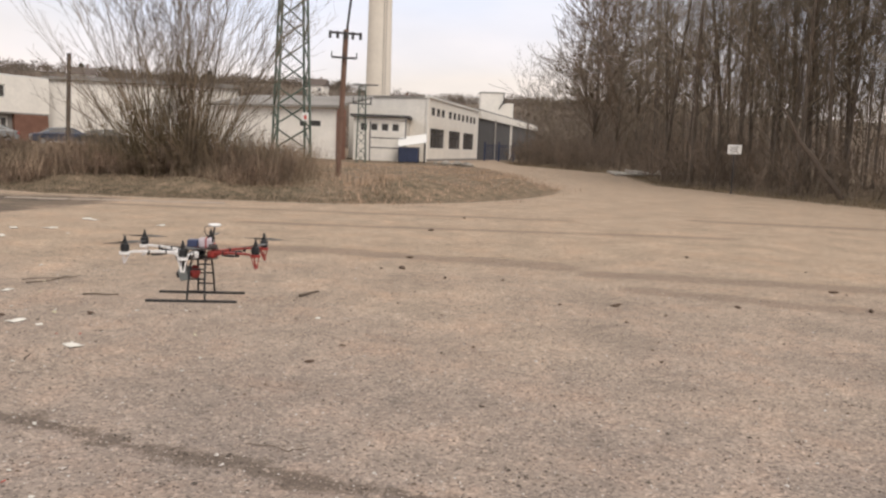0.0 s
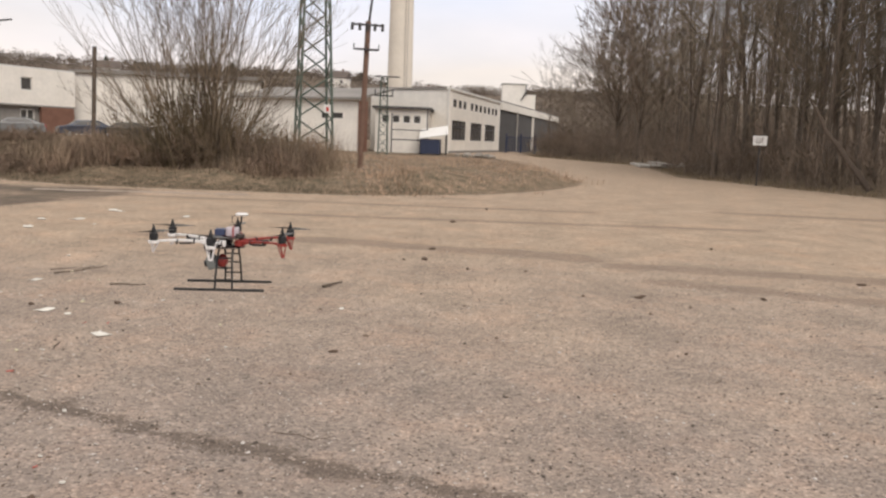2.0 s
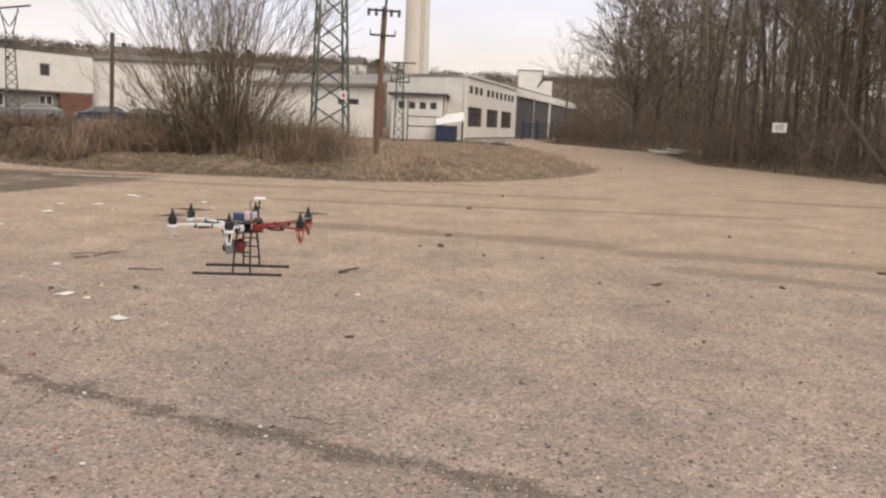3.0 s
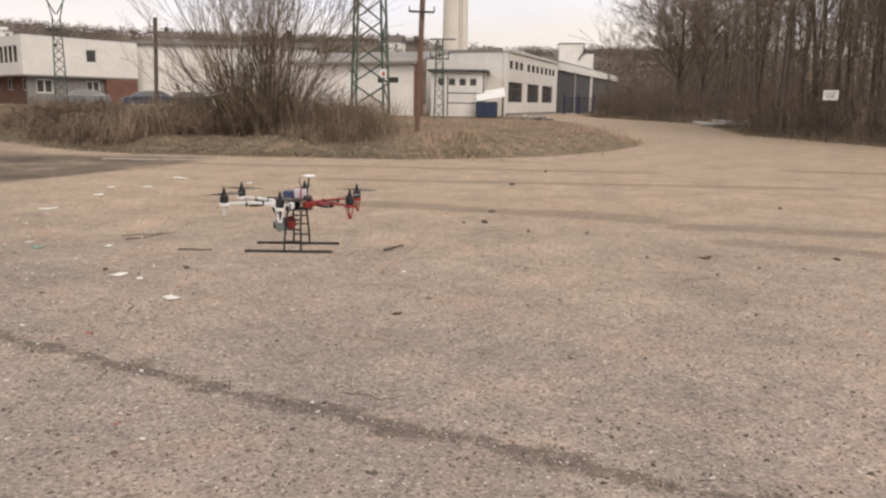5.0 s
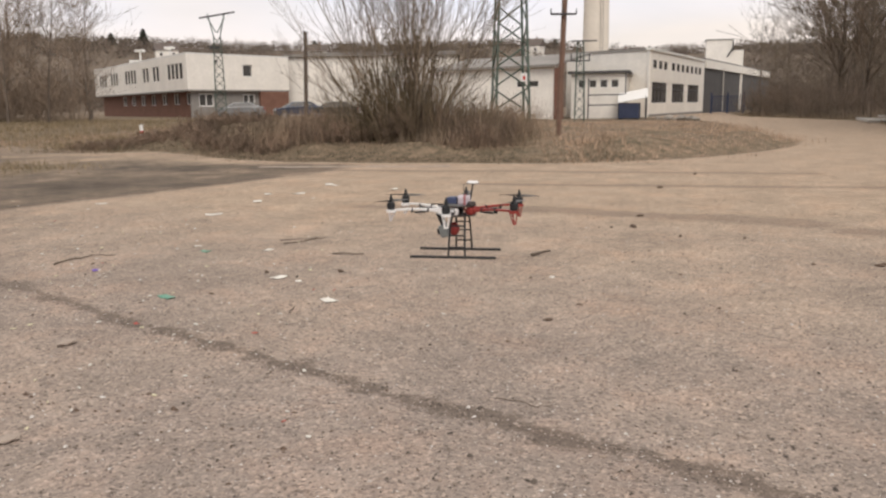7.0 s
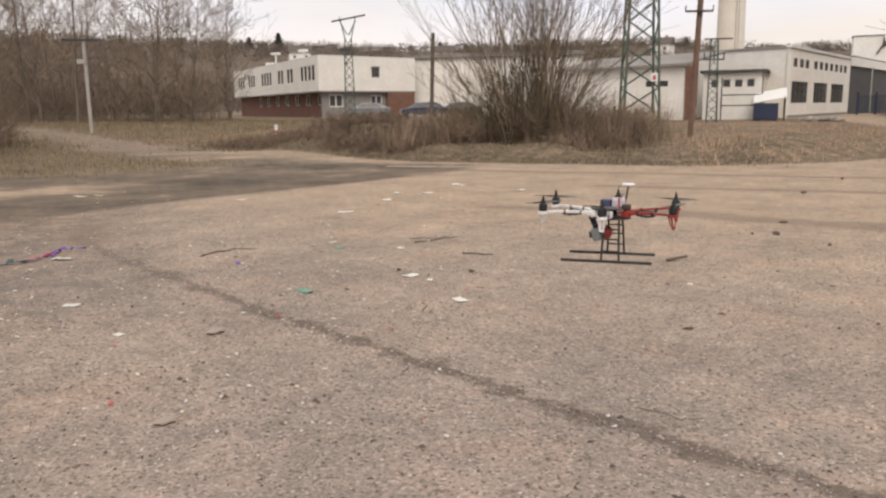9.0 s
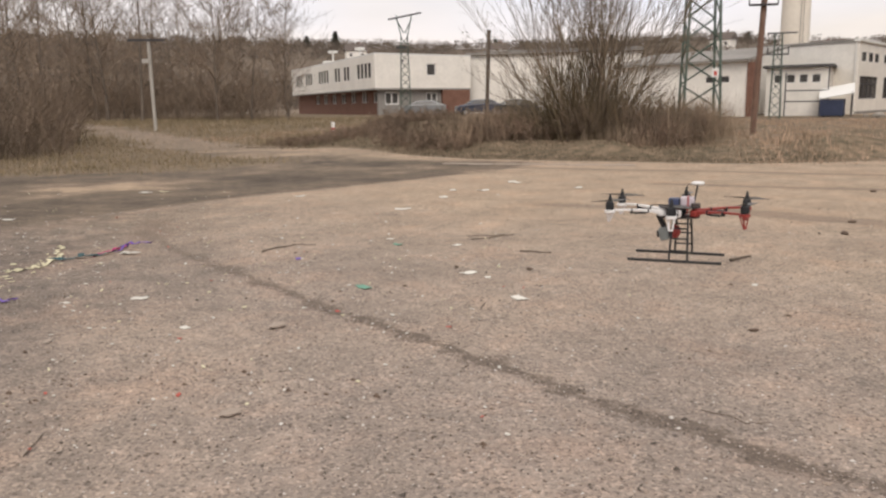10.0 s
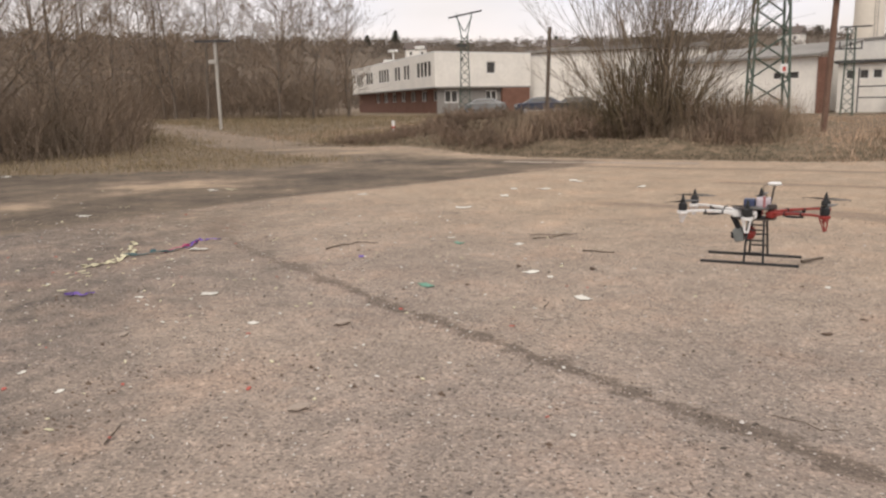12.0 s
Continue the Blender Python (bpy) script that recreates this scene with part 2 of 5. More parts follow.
FRAME_WHITE = plain("white_window_frame", (0.72, 0.70, 0.66), 0.6, vary=0.1)
CONCRETE = plain("concrete", (0.42, 0.39, 0.35), 0.9, vary=0.2, scale=1.5, fine=12.0)
CHIMNEY = plain("pale_chimney_concrete", (0.70, 0.63, 0.54), 0.9, vary=0.12, scale=0.15, fine=1.5)
GREEN_STEEL = plain("green_painted_steel", (0.082, 0.108, 0.086), 0.6, vary=0.3, scale=2.0, fine=20.0)
RED_WOOD = plain("red_brown_pole_wood", (0.185, 0.112, 0.083), 0.9, vary=0.3, scale=3.0, fine=25.0)
DARK_WOOD = plain("weathered_pole_wood", (0.11, 0.085, 0.068), 0.9, vary=0.3, scale=3.0, fine=25.0)
DARK_STEEL = plain("dark_steel", (0.06, 0.055, 0.055), 0.6, vary=0.25)
BLUE_PAINT = plain("blue_painted_steel", (0.042, 0.052, 0.095), 0.6, vary=0.25, scale=1.0, fine=8.0)
WHITE_PAINT = plain("white_paint", (0.78, 0.76, 0.73), 0.6, vary=0.08)
RED_PAINT = plain("red_paint", (0.50, 0.06, 0.045), 0.6, vary=0.15)
TWIG = bark_like("bare_twigs", (0.12, 0.094, 0.070), (0.28, 0.216, 0.156))
OLIVE_SHOOT = bark_like("olive_brown_shoots", (0.105, 0.080, 0.050), (0.255, 0.192, 0.122))
BARK = bark_like("grey_brown_bark", (0.085, 0.068, 0.056), (0.21, 0.166, 0.132))
WOODS = bark_like("bare_woods", (0.125, 0.103, 0.078), (0.30, 0.242, 0.182))
BRUSH = bark_like("dark_brushwood", (0.115, 0.090, 0.070), (0.27, 0.205, 0.155))
REED = bark_like("dry_reed", (0.17, 0.128, 0.090), (0.40, 0.300, 0.212))
VERGE = bark_like("dull_verge_grass", (0.085, 0.072, 0.047), (0.21, 0.165, 0.115))
BRAMBLE = bark_like("dry_bramble", (0.125, 0.090, 0.067), (0.335, 0.245, 0.180))
THICKET = bark_like("brown_thicket_twigs", (0.122, 0.094, 0.071), (0.305, 0.228, 0.168))
STRAW = bark_like("straw_grass", (0.26, 0.186, 0.128), (0.60, 0.432, 0.312))

# ---------------------------------------------------------------- mesh helpers


def part(name, bm, mat, parent=None, label=""):
    me = bpy.data.meshes.new(name)
    bm.to_mesh(me)
    bm.free()
    me.materials.append(mat)
    ob = new(name, me)
    ob.parent = parent
    if label:
        ob["label"] = label
    return ob


def raw(name, verts, faces, mat, parent=None, smooth=False):
    me = bpy.data.meshes.new(name)
    me.from_pydata(verts, [], faces)
    me.materials.append(mat)
    if smooth:
        me.shade_smooth()
    ob = new(name, me)
    ob.parent = parent
    return ob


def empty(name, m, label, category, group="", kind=""):
    ob = new(name)
    ob.empty_display_size = 0.1
    ob.matrix_world = m
    return tagged(ob, label, category, group, kind)


def box(bm, size, at=(0, 0, 0), rot=(0, 0, 0), bevel=0.0):
    r = bmesh.ops.create_cube(bm, size=1.0)
    vs = r["verts"]
    bmesh.ops.scale(bm, vec=size, verts=vs)
    if bevel:
        es = list({e for v in vs for e in v.link_edges})
        g = bmesh.ops.bevel(bm, geom=es, offset=bevel, segments=2, affect="EDGES", profile=0.6)
        vs = list({v for f in g["faces"] for v in f.verts} | {v for v in vs if v.is_valid})
    bmesh.ops.transform(bm, matrix=pose(*at, *rot), verts=vs)
    return vs


def boxed(size, at=(0, 0, 0), rot=(0, 0, 0), bevel=0.0):
    bm = bmesh.new()
    box(bm, size, at, rot, bevel)
    return bm


def rod(bm, a, b, r0, r1=None, seg=6):
    """A tapered bar from a to b."""
    a, b = Vector(a), Vector(b)
    d = b - a
    r1 = r0 if r1 is None else r1
    g = bmesh.ops.create_cone(bm, cap_ends=True, segments=seg, radius1=r0, radius2=r1, depth=d.length)
    m = Matrix.Translation((a + b) / 2) @ d.to_track_quat("Z", "Y").to_matrix().to_4x4()
    bmesh.ops.transform(bm, matrix=m, verts=g["verts"])
    return g["verts"]


def rods(pairs, r, seg=6):
    bm = bmesh.new()
    for a, b in pairs:
        rod(bm, a, b, r, r, seg)
    return bm


class Tubes:
    """Many tapered stems gathered into one mesh."""

    def __init__(self, sides=3):
        self.v, self.f, self.s = [], [], sides

    def stem(self, pts, radii):
        s, base = self.s, len(self.v)
        for i, p in enumerate(pts):
            d = (pts[min(i + 1, len(pts) - 1)] - pts[max(i - 1, 0)]).normalized()
            u = d.orthogonal().normalized()
            w = d.cross(u)
            for k in range(s):
                a = 2 * math.pi * k / s
                self.v.append(tuple(p + (u * math.cos(a) + w * math.sin(a)) * radii[i]))
        for i in range(len(pts) - 1):
            for k in range(s):
                q = base + i * s
                self.f.append((q + k, q + (k + 1) % s, q + s + (k + 1) % s, q + s + k))

    def blade(self, a, b, width, rng):
        """A flat dry leaf or straw."""
        q = len(self.v)
        side = Vector((rng.uniform(-1, 1), rng.uniform(-1, 1), 0)).normalized() * width
        mid = (a + b) / 2
        self.v += [tuple(a - side), tuple(a + side), tuple(mid + side * 0.8), tuple(b), tuple(mid - side * 0.8)]
        self.f.append((q, q + 1, q + 2, q + 3, q + 4))


def grow(t, rng, a, way, length, r, depth, spread=0.55, lift=0.12, kids=4, bend=0.16, shrink=0.62, minr=0.006):
    """A limb with its twigs: wanders, tapers and forks."""
    steps = min(4, depth + 2)
    pts, rad = [a.copy()], [r]
    d = way.normalized()
    p = a.copy()
    for i in range(steps):
        d = (d + Vector((rng.gauss(0, bend), rng.gauss(0, bend), rng.gauss(0, bend) + lift * 0.4))).normalized()
        p = p + d * (length / steps)
        pts.append(p.copy())
        rad.append(max(minr, r * (1 - 0.8 * (i + 1) / steps)))
    t.stem(pts, rad)
    if depth <= 0:
        return
    for k in range(kids):
        f = rng.uniform(0.25, 1.0)
        i = min(int(f * steps), steps - 1)
        q = pts[i].lerp(pts[i + 1], f * steps - i)
        side = d.orthogonal().normalized()
        side.rotate(Matrix.Rotation(rng.uniform(0, 2 * math.pi), 3, d))
        nd = (pts[i + 1] - pts[i]).normalized() + side * spread * rng.uniform(0.6, 1.3) + Vector((0, 0, lift))
        grow(t, rng, q, nd, length * shrink * rng.uniform(0.65, 1.15), max(minr, rad[i] * 0.6), depth - 1, spread, lift, kids, bend, shrink, minr)


# ---------------------------------------------------------------- ground
def smooth(a, b, x):
    k = min(1.0, max(0.0, (x - a) / (b - a)))
    return k * k * (3 - 2 * k)


def edge_y(x):
    """The line where the gravel lot ends and the grass bank begins."""
    if x < -18:
        return 24.0 + (-18 - x) * 0.10
    return 21.3 + 2.8 * smooth(-4, 2, x) + 0.9 * smooth(-10, -18, x) * 3 + max(0.0, x + 0.5) ** 2 * 0.31


def grass_amount(x, y):
    """1 on the grass bank between lot and buildings, 0 on gravel."""
    bank = smooth(-0.5, 0.5, y - edge_y(x)) * (1 - smooth(4.0, 5.4, x + 0.0 * y)) if y < 34 else 1 - smooth(-0.8, 0.8, x - (5.0 - (y - 34) * 0.075))
    if y >= 78 and x > -2.5:
        bank = 0.0
    right = smooth(-0.6, 0.6, x - forest_x(y)) if y > 5 else 0
    left = left_grass(x, y)
    return max(bank * (1 - track(x, y)), right, left)


def forest_x(y):
    """The right-hand edge of the lot, where the wood begins."""
    if y < 45:
        return 16.3 - (y - 29) * 0.27
    return 12.0 + (y - 45) * 0.1 if y < 63 else max(6.8, 13.8 - (y - 63) * 0.42)


def track(x, y):
    """The dirt track that leaves the lot to the left of the bank."""
    mid = 21.5 + (-17 - x) * 0.49
    return (1 - smooth(1.3, 2.3, abs(y - mid))) * smooth(-13.0, -17.0, x)


def left_grass(x, y):
    """The verge under the thicket on the left."""
    if x > -13:
        return 0.0
    low = 15.6 + (x + 15.1) * 0.72
    return smooth(-14.5, -17.0, x) * smooth(-0.8, 0.8, y - low) * (1 - smooth(-0.8, 0.8, y - (19.6 + max(0.0, -19 - x) * 0.46)))


def wet_amount(x, y):
    """The dark patch of worn asphalt and mud."""
    if y < 2:
        return 0.0
    east = -10.8 + 2.6 * smooth(7.5, 19.5, y)
    e = smooth(0.5, -0.5, x - east)
    top = smooth(19.0, 22.0 + 5.5 * smooth(-12, -17, x), y)
    return e * (0.88 - 0.26 * smooth(9.0, 18.0, y) * smooth(-9.0, -12.5, x)) * (1 - top)


def ground_z(x, y):
    r = math.hypot(x, y)
    z = 0.45 * smooth(34, 62, r) * smooth(-6, -34, x) + 0.25 * smooth(45, 85, r)
    z += 0.30 * smooth(0.2, 3.5, y - edge_y(x)) * (1 - smooth(2.0, 5.2, x)) * smooth(-26, -17, x) * (1 - smooth(50, 70, y))
    if y > 5:
        z += 0.5 * smooth(0.4, 6.0, x - forest_x(y)) * (1 - smooth(90, 140, r))
    # the hillside behind the works
    if y > 0 or x < -60:
        h = (33 + 5.5 * smooth(0.12, 0.75, math.atan2(-x, y)) - 9.0 * smooth(0.20, 0.02, math.atan2(-x, y))) * smooth(190, 480, r) + 4.0 * math.sin(x * 0.011 + 1.0) * smooth(220, 420, r)
        z += h * smooth(-0.35, 0.1, math.atan2(y, abs(x) + 1e-6))
    z += 0.75 * math.exp(-((x + 15.2) / 3.2) ** 2 - ((y - 26.0) / 1.7) ** 2)
    if 20 < y < 45 and -22 < x < 6:
        z += 0.34 * max(0.0, noise.noise(Vector((x * 0.42, y * 0.36, 2.0))) + 0.08) * smooth(0.5, 2.5, y - edge_y(x)) * (1 - smooth(2.5, 5.0, x)) * (1 - smooth(38, 45, y))
    z += 0.012 * noise.noise(Vector((x * 0.6, y * 0.6, 0)))
    return z


STREAKS = [(-2.7, 12.0, 0.7, 11.4, 0.20), (-2.4, 12.05, -1.4, 11.85, 0.32), (-4.8, 11.8, -2.5, 11.9, 0.1), (6.6, 20.5, 11.2, 19.9, 0.35), (2.2, 10.6, 5.9, 10.1, 0.22),
           (2.4, 9.4, 4.9, 8.5, 0.12), (0.5, 11.5, 1.6, 11.2, 0.35), (-4, 15.6, 6, 16.2, 0.1), (-9, 18.6, 3, 19.0, 0.12), (-9.3, 7.9, -8.2, 7.0, 0.12)]


def streaks(x, y):
    """Muddy wheel marks dragged across the lot."""
    k = 0.0
    for x0, y0, x1, y1, w in STREAKS:
        dx, dy = x1 - x0, y1 - y0
        f = min(1.0, max(0.0, ((x - x0) * dx + (y - y0) * dy) / (dx * dx + dy * dy)))
        k = max(k, 1 - smooth(w * 0.4, w + 0.3, math.hypot(x - x0 - f * dx, y - y0 - f * dy)))
    return k * 0.8


def build_ground():
    near = [(-40 + 0.5 * i) for i in range(161)] + [-16 + 0.25 * i for i in range(129)]
    xs = sorted(set([-1500, -900, -640, -520, -430, -360, -300, -250, -205, -170, -140, -115, -95, -80, -70, -60, -52, -46] + near + [46, 52, 60, 70, 85, 105, 130, 165, 210, 270, 340, 420, 520, 700, 1500]))
    ys = sorted(set([-1500, -600, -250, -100, -50, -25, -12, -6] + [-3 + 0.5 * i for i in range(107)] + [1 + 0.25 * i for i in range(105)] + [52 + 1.5 * i for i in range(36)] + [112, 120, 132, 146, 164, 185, 210, 240, 275, 310, 350, 395, 440, 490, 560, 800, 1800]))
    verts = [(x, y, ground_z(x, y)) for y in ys for x in xs]
    w = len(xs)
    faces = [(j * w + i, j * w + i + 1, (j + 1) * w + i + 1, (j + 1) * w + i) for j in range(len(ys) - 1) for i in range(w - 1)]
    ob = raw("ground", verts, faces, GROUND, smooth=True)
    att = ob.data.attributes.new("cover", "FLOAT_COLOR", "POINT")
    vals = []
    for y in ys:
        for x in xs:
            r = math.hypot(x, y)
            vals += [grass_amount(x, y) * (1 - smooth(150, 200, r)), wet_amount(x, y), smooth(150, 230, r), streaks(x, y)]
    att.data.foreach_set("color", vals)
    return tagged(ob, "pale tan gravel lot with worn wet patch and dry grass", "ground", kind="structure")


build_ground()

# ---------------------------------------------------------------- factory buildings


def wall_frame(a, b):
    """Pose with x along the wall from a to b, y into the building."""
    d = Vector((b[0] - a[0], b[1] - a[1], 0))
    return Matrix.Translation((a[0], a[1], 0)) @ Matrix.Rotation(math.atan2(d.y, d.x), 4, "Z"), d.length


def wall_with_holes(name, length, z0, z1, holes, thick, mat, parent):
    """A wall along x from 0 to length whose window openings (x0, x1, za, zb) go right through."""
    xs = sorted({0.0, length} | {v for h in holes for v in h[:2]})
    zs = sorted({z0, z1} | {v for h in holes for v in h[2:]})
    bm = bmesh.new()
    grid = {}

    def vert(i, j, k):
        if (i, j, k) not in grid:
            grid[i, j, k] = bm.verts.new((xs[i], thick * k, zs[j]))
        return grid[i, j, k]

    def solid(i, j):
        if not (0 <= i < len(xs) - 1 and 0 <= j < len(zs) - 1):
            return False
        x, z = (xs[i] + xs[i + 1]) / 2, (zs[j] + zs[j + 1]) / 2
        return not any(h[0] < x < h[1] and h[2] < z < h[3] for h in holes)

    for i in range(len(xs) - 1):
        for j in range(len(zs) - 1):
            if not solid(i, j):
                continue
            bm.faces.new([vert(i, j, 0), vert(i + 1, j, 0), vert(i + 1, j + 1, 0), vert(i, j + 1, 0)])
            bm.faces.new([vert(i, j + 1, 1), vert(i + 1, j + 1, 1), vert(i + 1, j, 1), vert(i, j, 1)])
            for di, dj, p, q in ((-1, 0, (i, j), (i, j + 1)), (1, 0, (i + 1, j + 1), (i + 1, j)), (0, -1, (i + 1, j), (i, j)), (0, 1, (i, j + 1), (i + 1, j + 1))):
                if not solid(i + di, j + dj):
                    bm.faces.new([vert(*p, 0), vert(*q, 0), vert(*q, 1), vert(*p, 1)])
    return part(name, bm, mat, parent)


def window(parent, x0, x1, z0, z1, panes=2, frame_mat=None, depth=0.12, fr=0.07, transom=False):
    """Window > window_frame, pane; set back in its opening."""
    w = new("window")
    w.parent = parent
    w.matrix_basis = Matrix.Translation((x0, depth, z0))
    W, H = x1 - x0, z1 - z0
    bm = bmesh.new()
    for s, c in (((W, 0.08, fr), (W / 2, 0, fr / 2)), ((W, 0.08, fr), (W / 2, 0, H - fr / 2)), ((fr, 0.08, H - 2 * fr), (fr / 2, 0, H / 2)), ((fr, 0.08, H - 2 * fr), (W - fr / 2, 0, H / 2))):
        box(bm, s, c)
    for k in range(1, panes):
        box(bm, (fr, 0.07, H - 2 * fr), (W * k / panes, 0, H / 2))
    if transom:
        box(bm, (W - 2 * fr, 0.06, fr), (W / 2, 0, H * 0.66))
    part("window_frame", bm, frame_mat or FRAME_WHITE, w)
    for k in range(panes):
        part("pane", boxed((W / panes - fr * 0.5, 0.02, H - fr), (W * (k + 0.5) / panes, 0.05, H / 2)), GLASS_DARK, w)
    return w


def slab_poly(name, pts, z0, z1, mat, parent):
    bm = bmesh.new()
    lo = [bm.verts.new((x, y, z0)) for x, y in pts]
    hi = [bm.verts.new((x, y, z1)) for x, y in pts]
    bm.faces.new(lo[::-1])
    bm.faces.new(hi)
    for i in range(len(pts)):
        j = (i + 1) % len(pts)
        bm.faces.new([lo[i], lo[j], hi[j], hi[i]])
    bmesh.ops.recalc_face_normals(bm, faces=bm.faces)
    return part(name, bm, mat, parent)


def sub(parent, m, name):
    e = new(name)
    e.parent = parent
    e.matrix_basis = m
    return e


# --- cream works hall with a long window side
def works_hall():
    A, B, C = (-2.0, 80.0), (4.0, 106.0), (-10.4, 84.2)
    D = (C[0] + B[0] - A[0], C[1] + B[1] - A[1])
    hall = empty("works_hall", Matrix(), "cream plastered works hall with dark square windows", "building")
    m, L = wall_frame(A, B)
    side = sub(hall, m, "wall_side")
    holes = []
    ups = [1.3, 3.6, 5.7, 9.2, 11.5, 13.8, 16.2, 18.6, 21.0, 23.2]
    for x in ups:
        holes.append((x, x + 1.45, 4.9, 5.7))
    for x0, x1 in ((1.1, 7.3), (9.6, 15.6), (17.4, 23.8)):
        holes.append((x0, x1, 1.6, 3.6))
    wall_with_holes("wall", L, -0.5, 6.55, holes, 0.3, PLASTER, side)
    for h in holes[:10]:
        window(side, *h, panes=1, frame_mat=DARK_STEEL, depth=0.06)
    for h in holes[10:]:
        window(side, *h, panes=4, frame_mat=DARK_STEEL, fr=0.09, transom=True)
    part("plinth", boxed((L, 0.06, 0.9), (L / 2, -0.033, 0.05)), PLASTER_GREY, side)
    part("cornice", boxed((L + 0.3, 0.5, 0.22), (L / 2, 0.1, 6.66)), FRAME_WHITE, side)
    m, L2 = wall_frame(C, A)
    gable = sub(hall, m, "wall_gable")
    wall_with_holes("wall", L2 - 0.004, -0.5, 6.55, [], 0.3, PLASTER, gable)
    part("parapet", boxed((L2, 0.45, 0.18), (L2 / 2, 0.1, 6.64)), ROOF_GREY, gable)
    part("downpipe", rods([((L2 - 0.12, -0.12, 0.1), (L2 - 0.12, -0.12, 6.45))], 0.07, 8), FRAME_WHITE, gable)
    slab_poly("roof", [C, A, B, D], 6.6, 6.72, ROOF_GREY, hall)
    m, L3 = wall_frame(D, C)
    wall_with_holes("wall", L3 - 0.35, -0.5, 6.55, [], 0.3, PLASTER, sub(hall, m, "wall_back"))
    # low annex with a row of small windows
    an = empty("gatehouse_annex", Matrix.Translation((-8.9, 75.6, 0.55)), "low white annex with small square windows", "building")
    hol = [(0.6 + 1.0 * k, 1.32 + 1.0 * k, 2.45, 3.2) for k in range(4)]
    wall_with_holes("wall", 5.0, -0.6, 3.75, hol, 0.25, PLASTER, an)
    for h in hol:
        window(an, *h, panes=1)
    part("side_wall", boxed((0.25, 5.6, 4.3), (4.9, 3.06, 1.6)), PLASTER, an)
    part("roof", boxed((5.6, 6.2, 0.22), (2.5, 2.7, 3.87)), DARK_CLAD, an)
    # steel pipe frame before the annex
    pf = empty("pipe_frame", Matrix.Translation((-7.2, 74.3, 0.45)), "grey steel pipe frame beside the annex", "frame")
    part("post", rods([((0, 0, -0.3), (0, 0, 3.4))], 0.06), DARK_STEEL, pf)
    part("post", rods([((3.3, 0, -0.3), (3.3, 0, 3.9))], 0.06), DARK_STEEL, pf)
    for z in (1.0, 1.9, 3.9):
        part("crossbar", rods([((0 if z < 3 else 0.2, 0, z), (3.3, 0, z))], 0.05), DARK_STEEL, pf)


# --- dark sheet-clad shed that carries on from the hall
def dark_shed():
    a, b = (4.1, 106.6), (17.5, 160.0)
    shed = empty("dark_shed", Matrix(), "long dark-clad shed with a pale fascia", "building")
    m, L = wall_frame(a, b)
    s = sub(shed, m, "wall_side")
    part("wall", boxed((L, 0.3, 6.2), (L / 2, 0.15, 2.8)), DARK_CLAD, s)
    part("fascia", boxed((L, 0.6, 0.95), (L / 2, 0.0, 6.3)), PLASTER, s)
    part("roof", boxed((L, 16, 0.2), (L / 2, 7.8, 6.9)), ROOF_GREY, s)
    part("downpipe", rods([((10, -0.4, 0), (10, -0.4, 6.0))], 0.09), CONCRETE, s)
    tank = empty("roof_tower", Matrix.Translation((7.4, 130, 0.4)), "white roof tower block with a lower step", "building")
    part("wall", boxed((3.8, 4, 10.4), (-0.4, 2.2, 5.2)), PLASTER, tank)
    part("step", boxed((1.6, 3, 8.9), (2.3, 2.2, 4.45)), PLASTER, tank)
    part("cap", boxed((4.1, 4.2, 0.15), (-0.4, 2.2, 10.48)), ROOF_GREY, tank)
    part("stair_rail", rods([((0.7, -0.05, 7.9), (1.5, -0.05, 9.2)), ((1.5, -0.05, 8.6), (1.5, -0.05, 10.2))], 0.09), DARK_STEEL, tank)


# --- long pale hall and grey-roofed sheds behind the bush
def long_hall():
    a, b = (-40.6, 81.2), (-22.5, 86.0)
    h = empty("long_hall", Matrix(), "long pale panel-clad hall with grey roof", "building")
    m, L = wall_frame(a, b)
    s = sub(h, m, "wall_side")
    for k in range(9):
        w = L / 9
        part("panel", boxed((w - 0.03, 0.25, 6.6), (w * (k + 0.5), 0.13, 3.7)), PLASTER, s)
    part("roof", boxed((L + 0.6, 20, 0.25), (L / 2, 9.6, 7.13)), ROOF_GREY, s)
    part("ridge", boxed((L, 6, 0.9), (L / 2, 12, 7.6)), ROOF_GREY, s)
    sh = empty("low_shed", Matrix(), "low white shed with grey pitched roof", "building")
    m, L = wall_frame((-23.0, 78.5), (-9.6, 73.0))
    s = sub(sh, m, "wall_front")
    hol = [(L - 4.6, L - 3.9, 3.2, 3.7), (L - 3.4, L - 2.3, 3.2, 3.7)]
    wall_with_holes("wall", L - 0.6, -0.2, 4.9, hol, 0.25, PLASTER, s)
    for q in hol:
        window(s, *q, panes=1, frame_mat=DARK_STEEL)
    bm = bmesh.new()
    p = [(-0.3, -0.5, 4.9), (L - 0.3, -0.5, 4.9), (L - 0.3, 6.4, 6.2), (-0.3, 6.4, 6.2)]
    vs = [bm.verts.new(v) for v in p] + [bm.verts.new((x, y, z + 0.2)) for x, y, z in p]
    for f in ((3, 2, 1, 0), (4, 5, 6, 7), (0, 1, 5, 4), (1, 2, 6, 5), (2, 3, 7, 6), (3, 0, 4, 7)):
        bm.faces.new([vs[i] for i in f])
    part("roof", bm, ROOF_GREY, s)
    part("brick_pier", boxed((0.6, 0.7, 4.8), (L - 0.26, 0.2, 2.4)), BRICK, s, "red brick corner pier")


